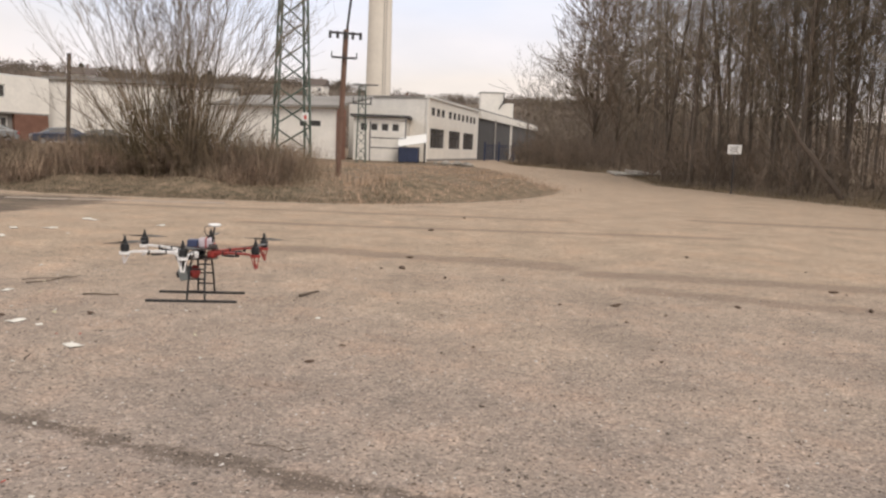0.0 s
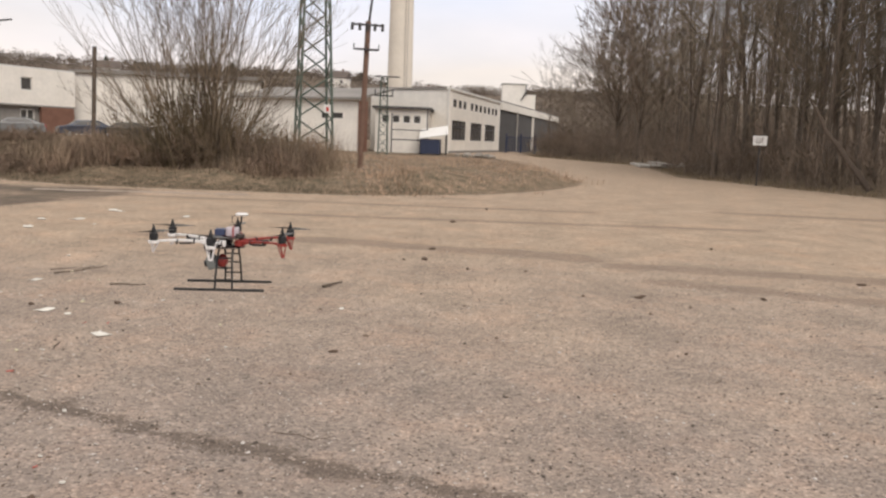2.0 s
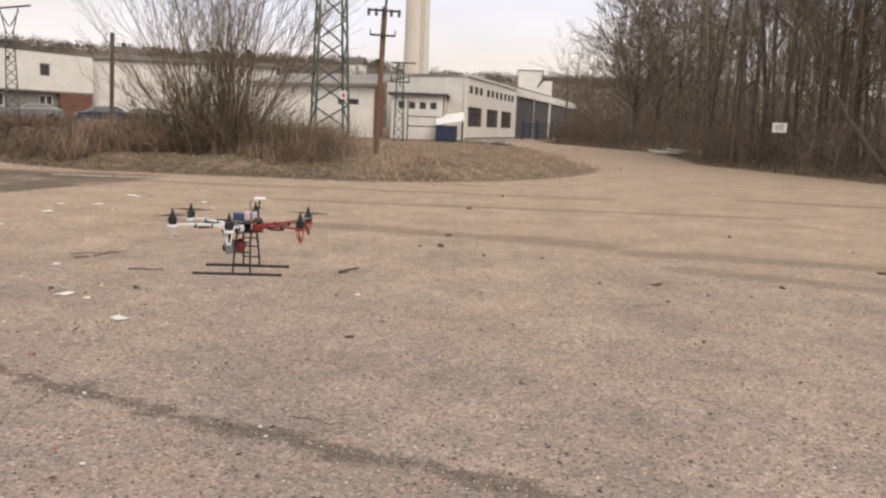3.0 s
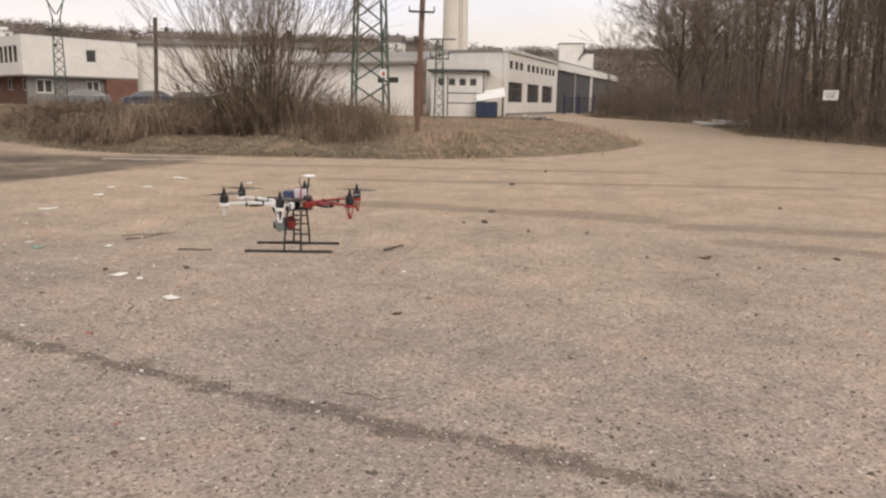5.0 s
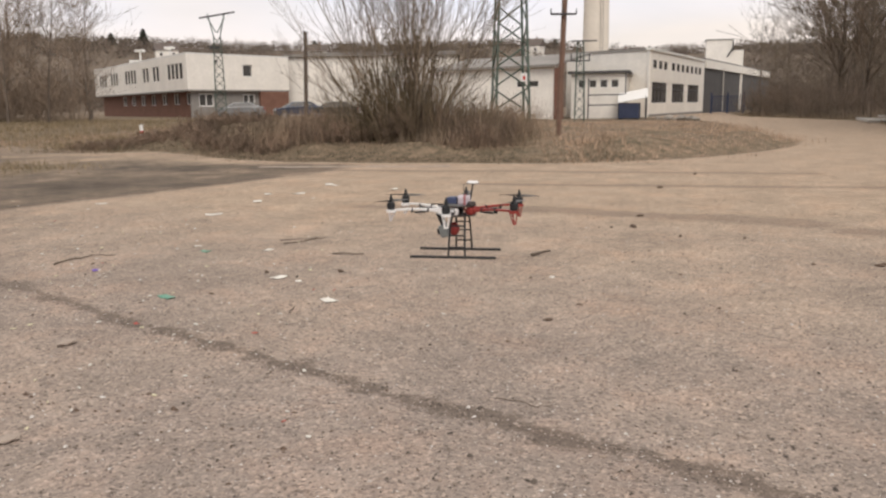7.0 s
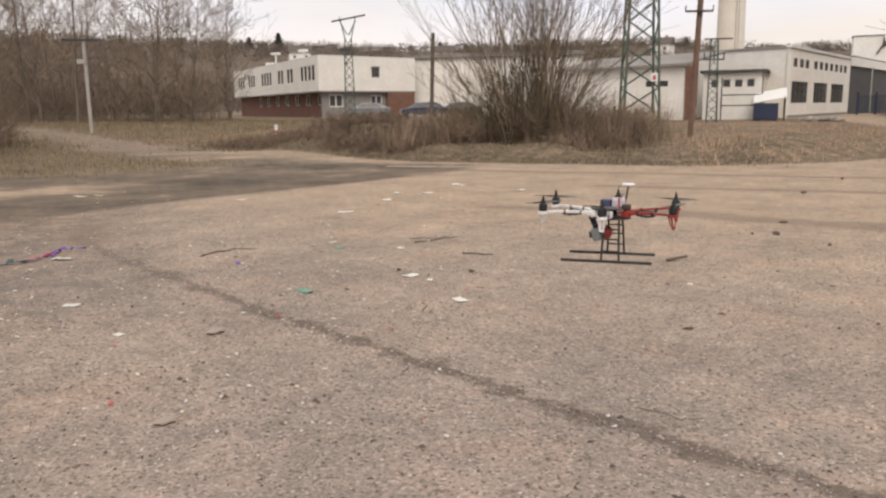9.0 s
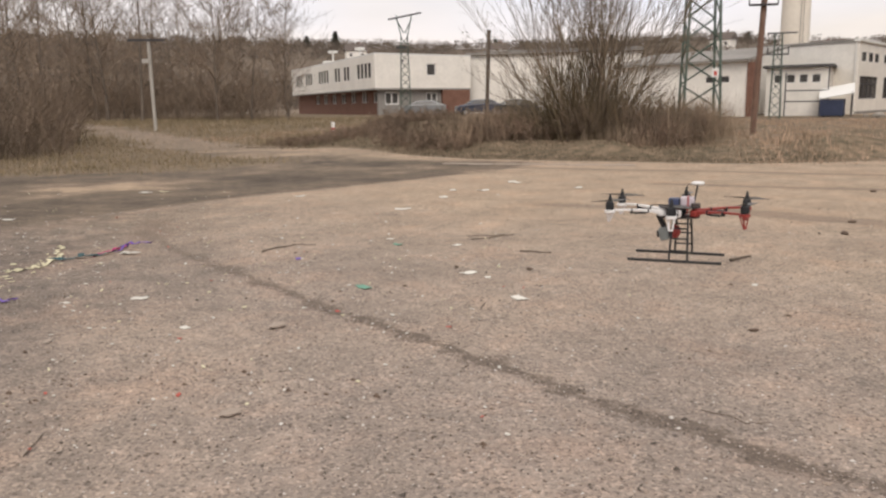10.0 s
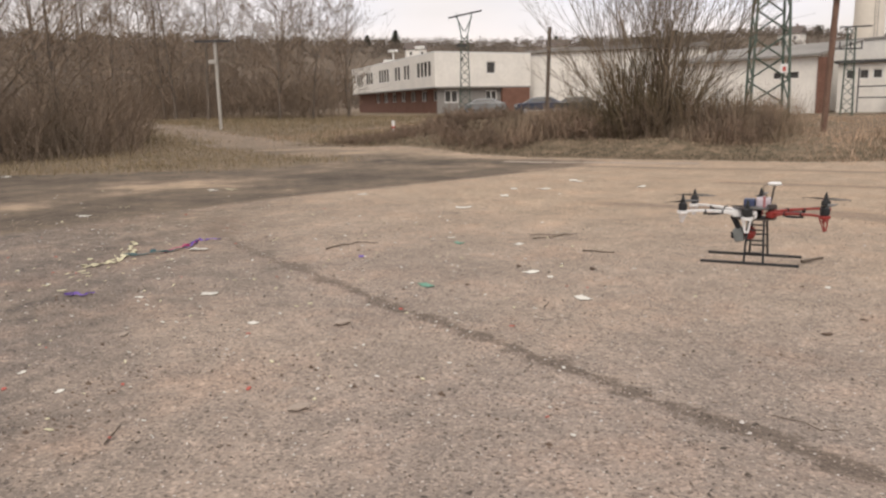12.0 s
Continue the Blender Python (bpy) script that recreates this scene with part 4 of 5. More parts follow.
dry_grass("reed_belt", "tall dry reeds on the bank", [(x, y + 0.6, 1.05 * patchy(x, y) + 0.2 * rng.random()) for x, y in bank if -7.4 < x < -4.9 or -13.2 < x < -11.0], REED, 51, 1.9, 55, 0.007)
scrub("bramble_belt", "tangled dry brambles on the bank", [(x, y, patchy(x, y)) for x, y in bank if x < -5.2 and not (-10.4 < x < -6.9 and y < 25.2)], BRAMBLE, 52, 6, 1.25, 0.9, depth=2, minr=0.0055)
dry_grass("bank_grass", "short straw-coloured grass on the bank", [(x, y, 0.25 + rng.uniform(0.0, 0.6) + 2.4 * max(0.0, noise.noise(Vector((x * 0.7, y * 0.4, 9.0))) - 0.05)) for x, y in [(rng.uniform(-30, 5.0), 21 + 40 * rng.random() ** 1.6) for _ in range(4600)] if grass_amount(x, y) > 0.55 and (x > -3.5 or y > edge_y(x) + 3.0)], STRAW, 53, 0.20, 17, 0.010, 0.55)
dry_grass("bank_edge_grass", "dull green-brown grass along the lot", [(x, edge_y(x) + 0.3 + abs(rng.gauss(0, 1.5)), rng.uniform(0.2, 1.0) + 1.4 * max(0.0, noise.noise(Vector((x * 0.8, 2.0, 7.0))) - 0.15)) for x in [rng.uniform(-24, -1.5) for _ in range(1100)]], VERGE, 56, 0.13, 26, 0.007, 0.4)
dry_grass("verge_grass", "dry grass along the wood and track", [(x, y, rng.uniform(0.5, 1.2)) for x, y in [(forest_x(y) + abs(rng.gauss(0, 1.4)) + 0.3, y) for y in [22 + 70 * rng.random() for _ in range(600)]] + [(x, y) for x, y in [(rng.uniform(-46, -14), rng.uniform(6, 34)) for _ in range(2600)] if left_grass(x, y) > 0.6]], BANKSIDE, 54, 0.22, 20, 0.010, 0.6)
dry_grass("track_grass", "dry grass between the track and the thicket", [(x, y, rng.uniform(0.5, 1.2)) for x, y in [(rng.uniform(-60, -19), rng.uniform(24, 58)) for _ in range(2600)] if grass_amount(x, y) > 0.6], BANKSIDE, 55, 0.34, 18, 0.012, 0.7)

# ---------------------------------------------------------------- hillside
# distance haze is put into this colour: twig brown made paler and greyer
HAZED_HILLWOOD = bark_like("hazed_hillside_woods", (0.135, 0.110, 0.092), (0.25, 0.200, 0.162))
airy(HAZED_HILLWOOD, 0.5)


def hill_woods():
    rng = random.Random(61)
    v, f = [], []
    n = 0
    while n < 4200:
        a = rng.uniform(radians(-18), radians(82))
        r = rng.uniform(185, 500)
        x, y = -r * math.sin(a), r * math.cos(a)
        if rng.random() > 0.45 + 0.9 * noise.noise(Vector((x * 0.012, y * 0.012, 0))) + 0.35 * smooth(380, 460, r):
            continue
        n += 1
        z = ground_z(x, y)
        h, w = rng.uniform(2.5, 7.0), rng.uniform(1.6, 4.4)
        for k in range(64):
            u = rng.uniform(-1, 1)
            c = Vector((x + rng.gauss(0, w * 0.5), y + rng.gauss(0, w * 0.5), z + h * (0.45 + 0.42 * u * (1 if u > 0 else 1.05)) * rng.uniform(0.8, 1.0)))
            q = len(v)
            for m in range(3):
                v.append(tuple(c + Vector((rng.gauss(0, 1), rng.gauss(0, 1), rng.gauss(0, 1.1))) * w * 0.095))
            f.append((q, q + 1, q + 2))
    tagged(raw("far_woods", v, f, HAZED_HILLWOOD), "brown leafless woods on the hillside", "woods", kind="stuff")


ROOF_DARK = plain("weathered_dark_roof", (0.13, 0.105, 0.092), 0.85, vary=0.2)


def hill_house(x, y, rz, w, roof_mat):
    h = empty("hillside_house", pose(x, y, ground_z(x, y) - 0.5, 0, 0, rz), "small gabled house on the hillside", "house", "hillside houses")
    d, e = w * 0.8, 4.4
    part("wall", boxed((w, d, e), (0, 0, e / 2)), PLASTER, h)
    bm = bmesh.new()
    pr = [(-w * 0.56, -d * 0.58, e), (w * 0.56, -d * 0.58, e), (w * 0.56, d * 0.58, e), (-w * 0.56, d * 0.58, e), (-w * 0.56, 0, e + 3.2), (w * 0.56, 0, e + 3.2)]
    vs = [bm.verts.new(p) for p in pr]
    for q in ((0, 1, 5, 4), (2, 3, 4, 5), (0, 4, 3), (1, 2, 5), (3, 2, 1, 0)):
        bm.faces.new([vs[i] for i in q])
    part("roof", bm, roof_mat, h)
    for k in (-0.28, 0.28):
        part("window", boxed((1.1, 0.1, 1.3), (k * w, -d / 2 - 0.02, 2.6)), GLASS_DARK, h)
    part("chimney", boxed((0.7, 0.7, 2.0), (w * 0.2, 0.6, e + 3.0)), BRICK, h)


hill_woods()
for hx, hy, hr, hw in ((-150, 330, 25, 9), (-205, 300, 40, 9), (-60, 365, -10, 9), (-20, 350, 0, 8)):
    hill_house(hx, hy, hr, hw, ROOF_DARK)


# ---------------------------------------------------------------- yard things
def skip_container():
    c = empty("waste_container", pose(-3.4, 72.2, ground_z(-3.4, 72.2), 0, 0, -4), "blue steel waste container under an awning", "container")
    bm = boxed((1.7, 1.6, 1.25), (0, 0, 0.72), (0, 0, 0), 0.03)
    part("body", bm, BLUE_PAINT, c)
    for x in (-0.55, 0.0, 0.55):
        part("rib", boxed((0.08, 0.06, 1.1), (x, -0.83, 0.72)), BLUE_PAINT, c)
    part("lid", boxed((1.76, 1.66, 0.08), (0, 0, 1.39), (0, 0, 0), 0.02), DARK_STEEL, c)
    for x in (-0.7, 0.7):
        part("skid", boxed((0.15, 1.4, 0.14), (x, 0, 0.04)), DARK_STEEL, c)
    a = empty("awning", pose(-3.2, 73.4, ground_z(-3.2, 73.4)), "white sheet awning on posts against the hall", "awning")
    part("sheet", boxed((2.6, 3.4, 0.08), (0, 0, 2.05), (14, -10, 0), 0.01), WHITE_PAINT, a)
    for x, y, h in ((-1.15, -1.4, 1.55), (1.15, -1.4, 2.0), (-1.15, 1.4, 2.2), (1.15, 1.4, 2.6)):
        part("post", rods([((x, y, 0), (x, y, h))], 0.05), DARK_STEEL, a)


def blue_gate():
    g = empty("yard_gate", pose(4.6, 98.0, ground_z(4.6, 98.0), 0, 0, 8), "blue steel yard gate between posts", "gate")
    for x in (0.0, 1.8, 3.6):
        part("post", boxed((0.18, 0.18, 2.4), (x, 0, 1.2)), BLUE_PAINT, g)
    for x0, x1 in ((0.12, 1.7), (1.9, 3.5)):
        leaf = part("leaf", rods([((x0, 0, 0.25), (x1, 0, 0.25)), ((x0, 0, 2.0), (x1, 0, 2.0)), ((x0, 0, 0.25), (x0, 0, 2.0)), ((x1, 0, 0.25), (x1, 0, 2.0))], 0.04), BLUE_PAINT, g)
        for k in range(1, 9):
            x = x0 + (x1 - x0) * k / 9
            part("bar", rods([((x, 0, 0.25), (x, 0, 2.0))], 0.03, 4), BLUE_PAINT, leaf)


def stone_mesh(seed, flat=0.6, cuts=2, rough=0.35):
    rng = random.Random(seed)
    bm = bmesh.new()
    bmesh.ops.create_icosphere(bm, subdivisions=cuts, radius=0.5)
    for v in bm.verts:
        v.co *= 1 + rough * noise.noise(v.co * 2.2 + Vector((seed, 0, 0))) + rng.uniform(-0.04, 0.04)
        v.co.z *= flat
    me = bpy.data.meshes.new("boulder")
    bm.to_mesh(me)
    bm.free()
    return me


STICK = plain("grey_stick_wood", (0.13, 0.10, 0.078), 0.9, vary=0.3, scale=10)
TAN_STONE = plain("tan_flat_stone", (0.36, 0.295, 0.245), 0.9, vary=0.25, scale=14.0, fine=60.0)
STONE = plain("grey_stone", (0.30, 0.27, 0.235), 0.9, vary=0.3, scale=3.0, fine=20.0, vary_object=0.3)


def boulders():
    rng = random.Random(71)
    meshes = [stone_mesh(s) for s in (1, 2, 3)]
    for me in meshes:
        me.materials.append(STONE)
    for k in range(9):
        x, y = -0.9 + 2.9 * k / 8 + rng.gauss(0, 0.15), 71.5 - 4.5 * k / 8 + rng.gauss(0, 0.5)
        s = rng.uniform(0.45, 0.95)
        ob = tagged(new("boulder", meshes[k % 3]), "grey boulder at the edge of the drive", "boulder", "boulders by the drive")
        ob.matrix_world = pose(x, y, ground_z(x, y) + s * 0.2, 0, 0, rng.uniform(0, 360)) @ Matrix.Diagonal((s, s, s, 1))
    for k, (x, y, w, d, r) in enumerate(((14.0, 60.5, 3.0, 1.9, 12), (16.3, 57.8, 1.9, 1.3, -8), (14.6, 59.6, 2.2, 1.4, 34))):
        ob = part("concrete_slab", boxed((w, d, 0.16), (0, 0, 0), (0, 0, 0), 0.02), CONCRETE)
        tagged(ob, "discarded pale concrete slab at the wood's edge", "slab", "discarded slabs")
        ob.matrix_world = pose(x, y, ground_z(x, y) + 0.1 + 0.2 * (k == 2), 5, 3, r)
    t = Tubes(7)
    rng = random.Random(72)
    base, tip = Vector((16.9, 34.0, 0.1)), Vector((14.6, 35.1, 3.9))
    pts = [base.lerp(tip, i / 6) + Vector((rng.gauss(0, 0.06), 0, rng.gauss(0, 0.06))) for i in range(7)]
    t.stem(pts, [0.15, 0.14, 0.13, 0.12, 0.10, 0.08, 0.05])
    ob = tagged(raw("fallen_trunk", t.v, t.f, STICK, None, True), "dark fallen tree trunk leaning at the wood's edge", "trunk")


def marker_post():
    b = empty("marker_post", pose(-26.4, 35.8, ground_z(-26.4, 35.8), 0, 0, 0), "small white and red marker post beside the track", "post")
    part("post", rods([((0, 0, -0.1), (0, 0, 0.62))], 0.09, 12), WHITE_PAINT, b)
    part("red_band", rods([((0, 0, 0.22), (0, 0, 0.36))], 0.094, 12), RED_PAINT, b)
    part("cap", rods([((0, 0, 0.62), (0, 0, 0.66))], 0.1, 12), WHITE_PAINT, b)


marker_post()
skip_container()
blue_gate()
boulders()


# ---------------------------------------------------------------- parked cars
TYRE = plain("black_rubber", (0.025, 0.025, 0.025), 0.8, vary=0.2)
RIM = plain("grey_rim", (0.35, 0.35, 0.36), 0.4, 0.7, vary=0.1)
LAMP = plain("lamp_glass", (0.6, 0.6, 0.58), 0.2, vary=0.1)
TAIL = plain("red_tail_lamp", (0.35, 0.02, 0.02), 0.3, vary=0.1)


def car(x, y, rz, paint, label):
    c = empty("car", pose(x, y, ground_z(x, y), 0, 0, rz), label, "car", "parked cars")
    side = [(-2.05, 0.32), (-2.1, 0.62), (-2.0, 0.88), (-1.25, 0.98), (-0.55, 1.40), (0.75, 1.45), (1.55, 1.12), (1.98, 1.0), (2.08, 0.62), (2.02, 0.32)]

    def prof(pts, w0, w1, zmid):
        bm = bmesh.new()
        rings = []
        for s in (-1, 1):
            rings.append([bm.verts.new((px, s * (w0 if pz < zmid else w1), pz)) for px, pz in pts])
        k = len(pts)
        bm.faces.new(rings[0])
        bm.faces.new(rings[1][::-1])
        for i in range(k):
            j = (i + 1) % k
            bm.faces.new([rings[0][j], rings[0][i], rings[1][i], rings[1][j]])
        bmesh.ops.recalc_face_normals(bm, faces=bm.faces)
        bmesh.ops.bevel(bm, geom=list(bm.edges), offset=0.05, segments=2, affect="EDGES")
        return bm
    part("body", prof(side, 0.84, 0.66, 1.1), paint, c)
    for s in (-1, 1):
        q = [(-1.0, 1.03), (-0.5, 1.35), (0.7, 1.39), (1.3, 1.1)]
        bm = bmesh.new()
        lo = [bm.verts.new((px, s * (0.865 - (pz - 1.0) * 0.42), pz)) for px, pz in q]
        hi = [bm.verts.new((px, s * (0.80 - (pz - 1.0) * 0.42), pz)) for px, pz in q]
        bm.faces.new(lo)
        bm.faces.new(hi[::-1])
        for i in range(4):
            bm.faces.new([lo[i], lo[(i + 1) % 4], hi[(i + 1) % 4], hi[i]])
        bmesh.ops.recalc_face_normals(bm, faces=bm.faces)
        part("side_window", bm, GLASS_DARK, c)
        part("headlight", boxed((0.08, 0.3, 0.14), (-2.06, s * 0.58, 0.72), (0, 0, 0), 0.02), LAMP, c)
        part("tail_light", boxed((0.08, 0.22, 0.2), (2.04, s * 0.6, 0.82), (0, 0, 0), 0.02), TAIL, c)
    part("windscreen", boxed((0.05, 1.2, 0.66), (-0.93, 0, 1.2), (0, 59, 0), 0.01), GLASS_DARK, c)
    part("rear_window", boxed((0.05, 1.15, 0.62), (1.18, 0, 1.31), (0, -66, 0), 0.01), GLASS_DARK, c)
    part("number_plate", boxed((0.02, 0.5, 0.11), (-2.115, 0, 0.5)), WHITE_PAINT, c)
    for px in (-1.3, 1.3):
        for s in (-1, 1):
            ty = part("wheel", rods([((px, s * 0.66, 0.31), (px, s * 0.86, 0.31))], 0.31, 18), TYRE, c)
            part("rim", rods([((px, s * 0.85, 0.31), (px, s * 0.875, 0.31))], 0.19, 12), RIM, ty)


SILVER = plain("silver_car_paint", (0.22, 0.22, 0.22), 0.45, 0.2, vary=0.06, relief=0)
NAVY = plain("dark_blue_car_paint", (0.05, 0.06, 0.09), 0.3, 0.2, vary=0.08, relief=0)
BLACKISH = plain("dark_grey_car_paint", (0.06, 0.06, 0.06), 0.3, 0.2, vary=0.08, relief=0)
car(-35.9, 62.6, 25, SILVER, "silver hatchback parked before the office")
car(-31.4, 64.6, 35, NAVY, "dark blue car parked before the office")
car(-28.6, 66.0, 20, BLACKISH, "dark grey car parked before the hall")


# ---------------------------------------------------------------- hovering six-rotor drone
PLASTIC_WHITE = plain("white_nylon", (0.74, 0.72, 0.70), 0.45, vary=0.06, relief=0)
PLASTIC_RED = plain("red_nylon", (0.27, 0.040, 0.033), 0.45, vary=0.1, relief=0)
PLASTIC_BLACK = plain("black_plastic", (0.022, 0.022, 0.023), 0.5, vary=0.15, relief=0)
BOARD = plain("dark_circuit_board", (0.07, 0.055, 0.05), 0.6, vary=0.3, scale=60, fine=300)
BATTERY_BLUE = plain("blue_battery_wrap", (0.05, 0.062, 0.12), 0.4, vary=0.15, relief=0)
BATTERY_FOIL = plain("silver_violet_battery_foil", (0.50, 0.44, 0.47), 0.35, 0.2, vary=0.15, scale=40, relief=0)
GREY_PLASTIC = plain("grey_camera_plastic", (0.20, 0.21, 0.20), 0.5, vary=0.2, scale=30, relief=0)
PLASTIC_CLEAR = plain("milky_clear_plastic", (0.74, 0.70, 0.68), 0.3, vary=0.05, relief=0)
PLASTIC_CLEAR.node_tree.nodes["Principled BSDF"].inputs["Alpha"].default_value = 0.55
PINK_STRAP = plain("faded_red_strap", (0.36, 0.14, 0.14), 0.7, vary=0.15, relief=0)
BLADE = plain("smoky_propeller_plastic", (0.06, 0.055, 0.05), 0.4, vary=0.1, relief=0)


def arm_bar(bm, r0, r1, z0, z1):
    """An arched arm along +x that tapers from the hub to the motor."""
    rings = []
    for k in range(9):
        f = k / 8
        x, z = r0 + (r1 - r0) * f, z0 + (z1 - z0) * f + 0.004 * math.sin(f * math.pi)
        w, up, dn = 0.0105 - 0.0035 * f, 0.0045 - 0.001 * f, 0.004 + 0.012 * (1 - f) ** 4
        rings.append([bm.verts.new((x, sy * w * tap, z + dz)) for sy, tap, dz in ((-1, 1, up * 0.6), (-1, 0.6, up), (1, 0.6, up), (1, 1, up * 0.6), (1, 0.8, -dn), (-1, 0.8, -dn))])
    for a, b in zip(rings, rings[1:]):
        for k in range(6):
            bm.faces.new([a[k], a[(k + 1) % 6], b[(k + 1) % 6], b[k]])
    bm.faces.new(rings[0])
    bm.faces.new(rings[-1][::-1])
    bmesh.ops.recalc_face_normals(bm, faces=bm.faces)


def drone():
    R, H = 0.272, 0.0
    d = empty("hexacopter_drone", pose(-0.926, 2.971, 1.180, 1.5, 0, 186.3) @ Matrix.Diagonal((0.975, 0.975, 0.975, 1)), "six-rotor drone hovering above gravel, white and red arms", "drone")
    # plates
    for z in (0.012, -0.026):
        bm = bmesh.new()
        bmesh.ops.create_cone(bm, cap_ends=True, segments=12, radius1=0.078, radius2=0.078, depth=0.003)
        bmesh.ops.translate(bm, vec=(0, 0, z), verts=bm.verts)
        part("frame_plate", bm, BOARD, d, "dark round frame plate")
    part("flight_controller", boxed((0.05, 0.04, 0.018), (0.0, 0.0, -0.008), (0, 0, 0), 0.003), PLASTIC_BLACK, d)
    part("battery", boxed((0.052, 0.058, 0.036), (-0.03, 0.0, 0.033), (0, 0, 4), 0.008), BATTERY_FOIL, d, "silver foil battery pack")
    part("battery", boxed((0.040, 0.052, 0.030), (0.018, -0.002, 0.030), (0, 0, 0), 0.006), BATTERY_BLUE, d, "blue battery pack")
    part("battery_strap", boxed((0.010, 0.062, 0.040), (-0.032, 0, 0.033), (0, 0, 4), 0.004), PINK_STRAP, d, "red strap")
    part("receiver", boxed((0.03, 0.022, 0.014), (-0.062, 0.03, 0.022), (0, 0, 20), 0.003), BOARD, d)
    for k in range(7):
        a = k * 0.9
        t = Tubes(5)
        rr = random.Random(90 + k)
        p0 = Vector((0.06 * math.cos(a), 0.06 * math.sin(a), -0.01))
        pts = [p0.lerp(Vector((0.02 * math.cos(a + 2), 0.03 * math.sin(a + 2), 0.02)), f / 4) + Vector((rr.gauss(0, 0.006), rr.gauss(0, 0.006), -0.012 * math.sin(f / 4 * math.pi))) for f in range(5)]
        t.stem(pts, [0.0016] * 5)
        raw("wire", t.v, t.f, PLASTIC_RED if k % 3 == 0 else PLASTIC_BLACK, d)
    # arms: hexagon with pairs fore and aft
    for k in range(6):
        ang = 30 + 60 * k
        white = ang in (30, 330, 90)
        nylon = PLASTIC_WHITE if white else PLASTIC_RED
        arm = new("arm")
        arm.parent = d
        arm.matrix_basis = pose(0, 0, 0, 0, 0, ang)
        bm = bmesh.new()
        arm_bar(bm, 0.055, R - 0.012, -0.006, 0.004)
        part("arm_beam", bm, nylon, arm, "white nylon arm" if white else "red nylon arm")
        part("speed_controller", boxed((0.045, 0.017, 0.007), (0.155, 0, -0.0085), (0, 0, 0), 0.002), PLASTIC_BLACK, arm)
        bm = bmesh.new()
        rod(bm, (R, 0, -0.004), (R, 0, 0.006), 0.019, 0.019, 16)
        part("motor_mount", bm, nylon, arm)
        part("arm_root", boxed((0.03, 0.03, 0.026), (0.07, 0, -0.008), (0, 0, 0), 0.006), nylon, arm)
        for at in (0.125, 0.188):
            part("cable_tie", boxed((0.006, 0.021, 0.019), (at, 0, -0.001), (0, 0, 0), 0.003), PLASTIC_BLACK, arm)
        bm = bmesh.new()
        low = -0.036 if white and ang != 90 else -0.045
        for s in (-1, 1):
            rod(bm, (R + 0.006, s * 0.014, 0), (R + 0.004, s * 0.006, low), 0.0026, 0.0022, 6)
            rod(bm, (R - 0.016, s * 0.008, 0), (R + 0.002, s * 0.005, low), 0.0026, 0.0022, 6)
        rod(bm, (R + 0.003, -0.008, low), (R + 0.003, 0.008, low), 0.0035, 0.0035, 6)
        part("arm_foot", bm, PLASTIC_CLEAR if white and ang != 90 else nylon, arm)
        bm = bmesh.new()
        rod(bm, (R, 0, 0.006), (R, 0, 0.012), 0.013, 0.015, 16)
        rod(bm, (R, 0, 0.012), (R, 0, 0.031), 0.0158, 0.0158, 16)
        rod(bm, (R, 0, 0.031), (R, 0, 0.037), 0.0158, 0.009, 16)
        motor = part("motor", bm, PLASTIC_BLACK, arm)
        bm = bmesh.new()
        rod(bm, (R, 0, 0.037), (R, 0, 0.048), 0.0075, 0.0075, 10)
        rod(bm, (R, 0, 0.048), (R, 0, 0.066), 0.0066, 0.002, 10)
        part("prop_nut", bm, PLASTIC_BLACK, motor)
        bm = bmesh.new()
        turn = radians(37 * k + 20)
        n = 7
        top, low = [], []
        for i in range(-n, n + 1):
            f = i / n
            chord = 0.004 + 0.012 * math.sin(min(1, abs(f) * 1.05) * math.pi) ** 0.7 * (1 - 0.35 * abs(f))
            tw = 0.35 * (1 - abs(f)) * (1 if i >= 0 else -1)
            for lst, s in ((top, 1), (low, -1)):
                px, py, pz = f * 0.088, s * chord * 0.62, s * chord * tw
                lst.append((R + px * math.cos(turn) - py * math.sin(turn), px * math.sin(turn) + py * math.cos(turn), 0.041 + pz))
        vt = [bm.verts.new(p) for p in top]
        vl = [bm.verts.new(p) for p in low]
        vt2 = [bm.verts.new((p[0], p[1], p[2] - 0.0015)) for p in top]
        vl2 = [bm.verts.new((p[0], p[1], p[2] - 0.0015)) for p in low]
        for i in range(2 * n):
            bm.faces.new([vl[i], vl[i + 1], vt[i + 1], vt[i]])
            bm.faces.new([vt2[i], vt2[i + 1], vl2[i + 1], vl2[i]])
            bm.faces.new([vt[i], vt[i + 1], vt2[i + 1], vt2[i]])
            bm.faces.new([vl2[i], vl2[i + 1], vl[i + 1], vl[i]])
        part("propeller", bm, BLADE, motor, "dark two-blade propeller")
    # position receiver on its mast
    mast = part("gps_mast", rods([((-0.052, 0.02, 0.012), (-0.066, 0.02, 0.098))], 0.0032, 8), PLASTIC_BLACK, d)
    bm = bmesh.new()
    rod(bm, (-0.066, 0.02, 0.098), (-0.066, 0.02, 0.103), 0.021, 0.025, 20)
    rod(bm, (-0.066, 0.02, 0.103), (-0.066, 0.02, 0.109), 0.025, 0.019, 20)
    part("gps_disc", bm, PLASTIC_WHITE, mast, "white receiver disc")
    t = Tubes(5)
    pts = [Vector((-0.06, 0.02, 0.1)), Vector((-0.045, 0.02, 0.103)), Vector((-0.03, 0.02, 0.094)), Vector((-0.028, 0.02, 0.075)), Vector((-0.042, 0.018, 0.055)), Vector((-0.04, 0.015, 0.03))]
    t.stem(pts, [0.0016] * 6)
    raw("gps_cable", t.v, t.f, PLASTIC_BLACK, mast)
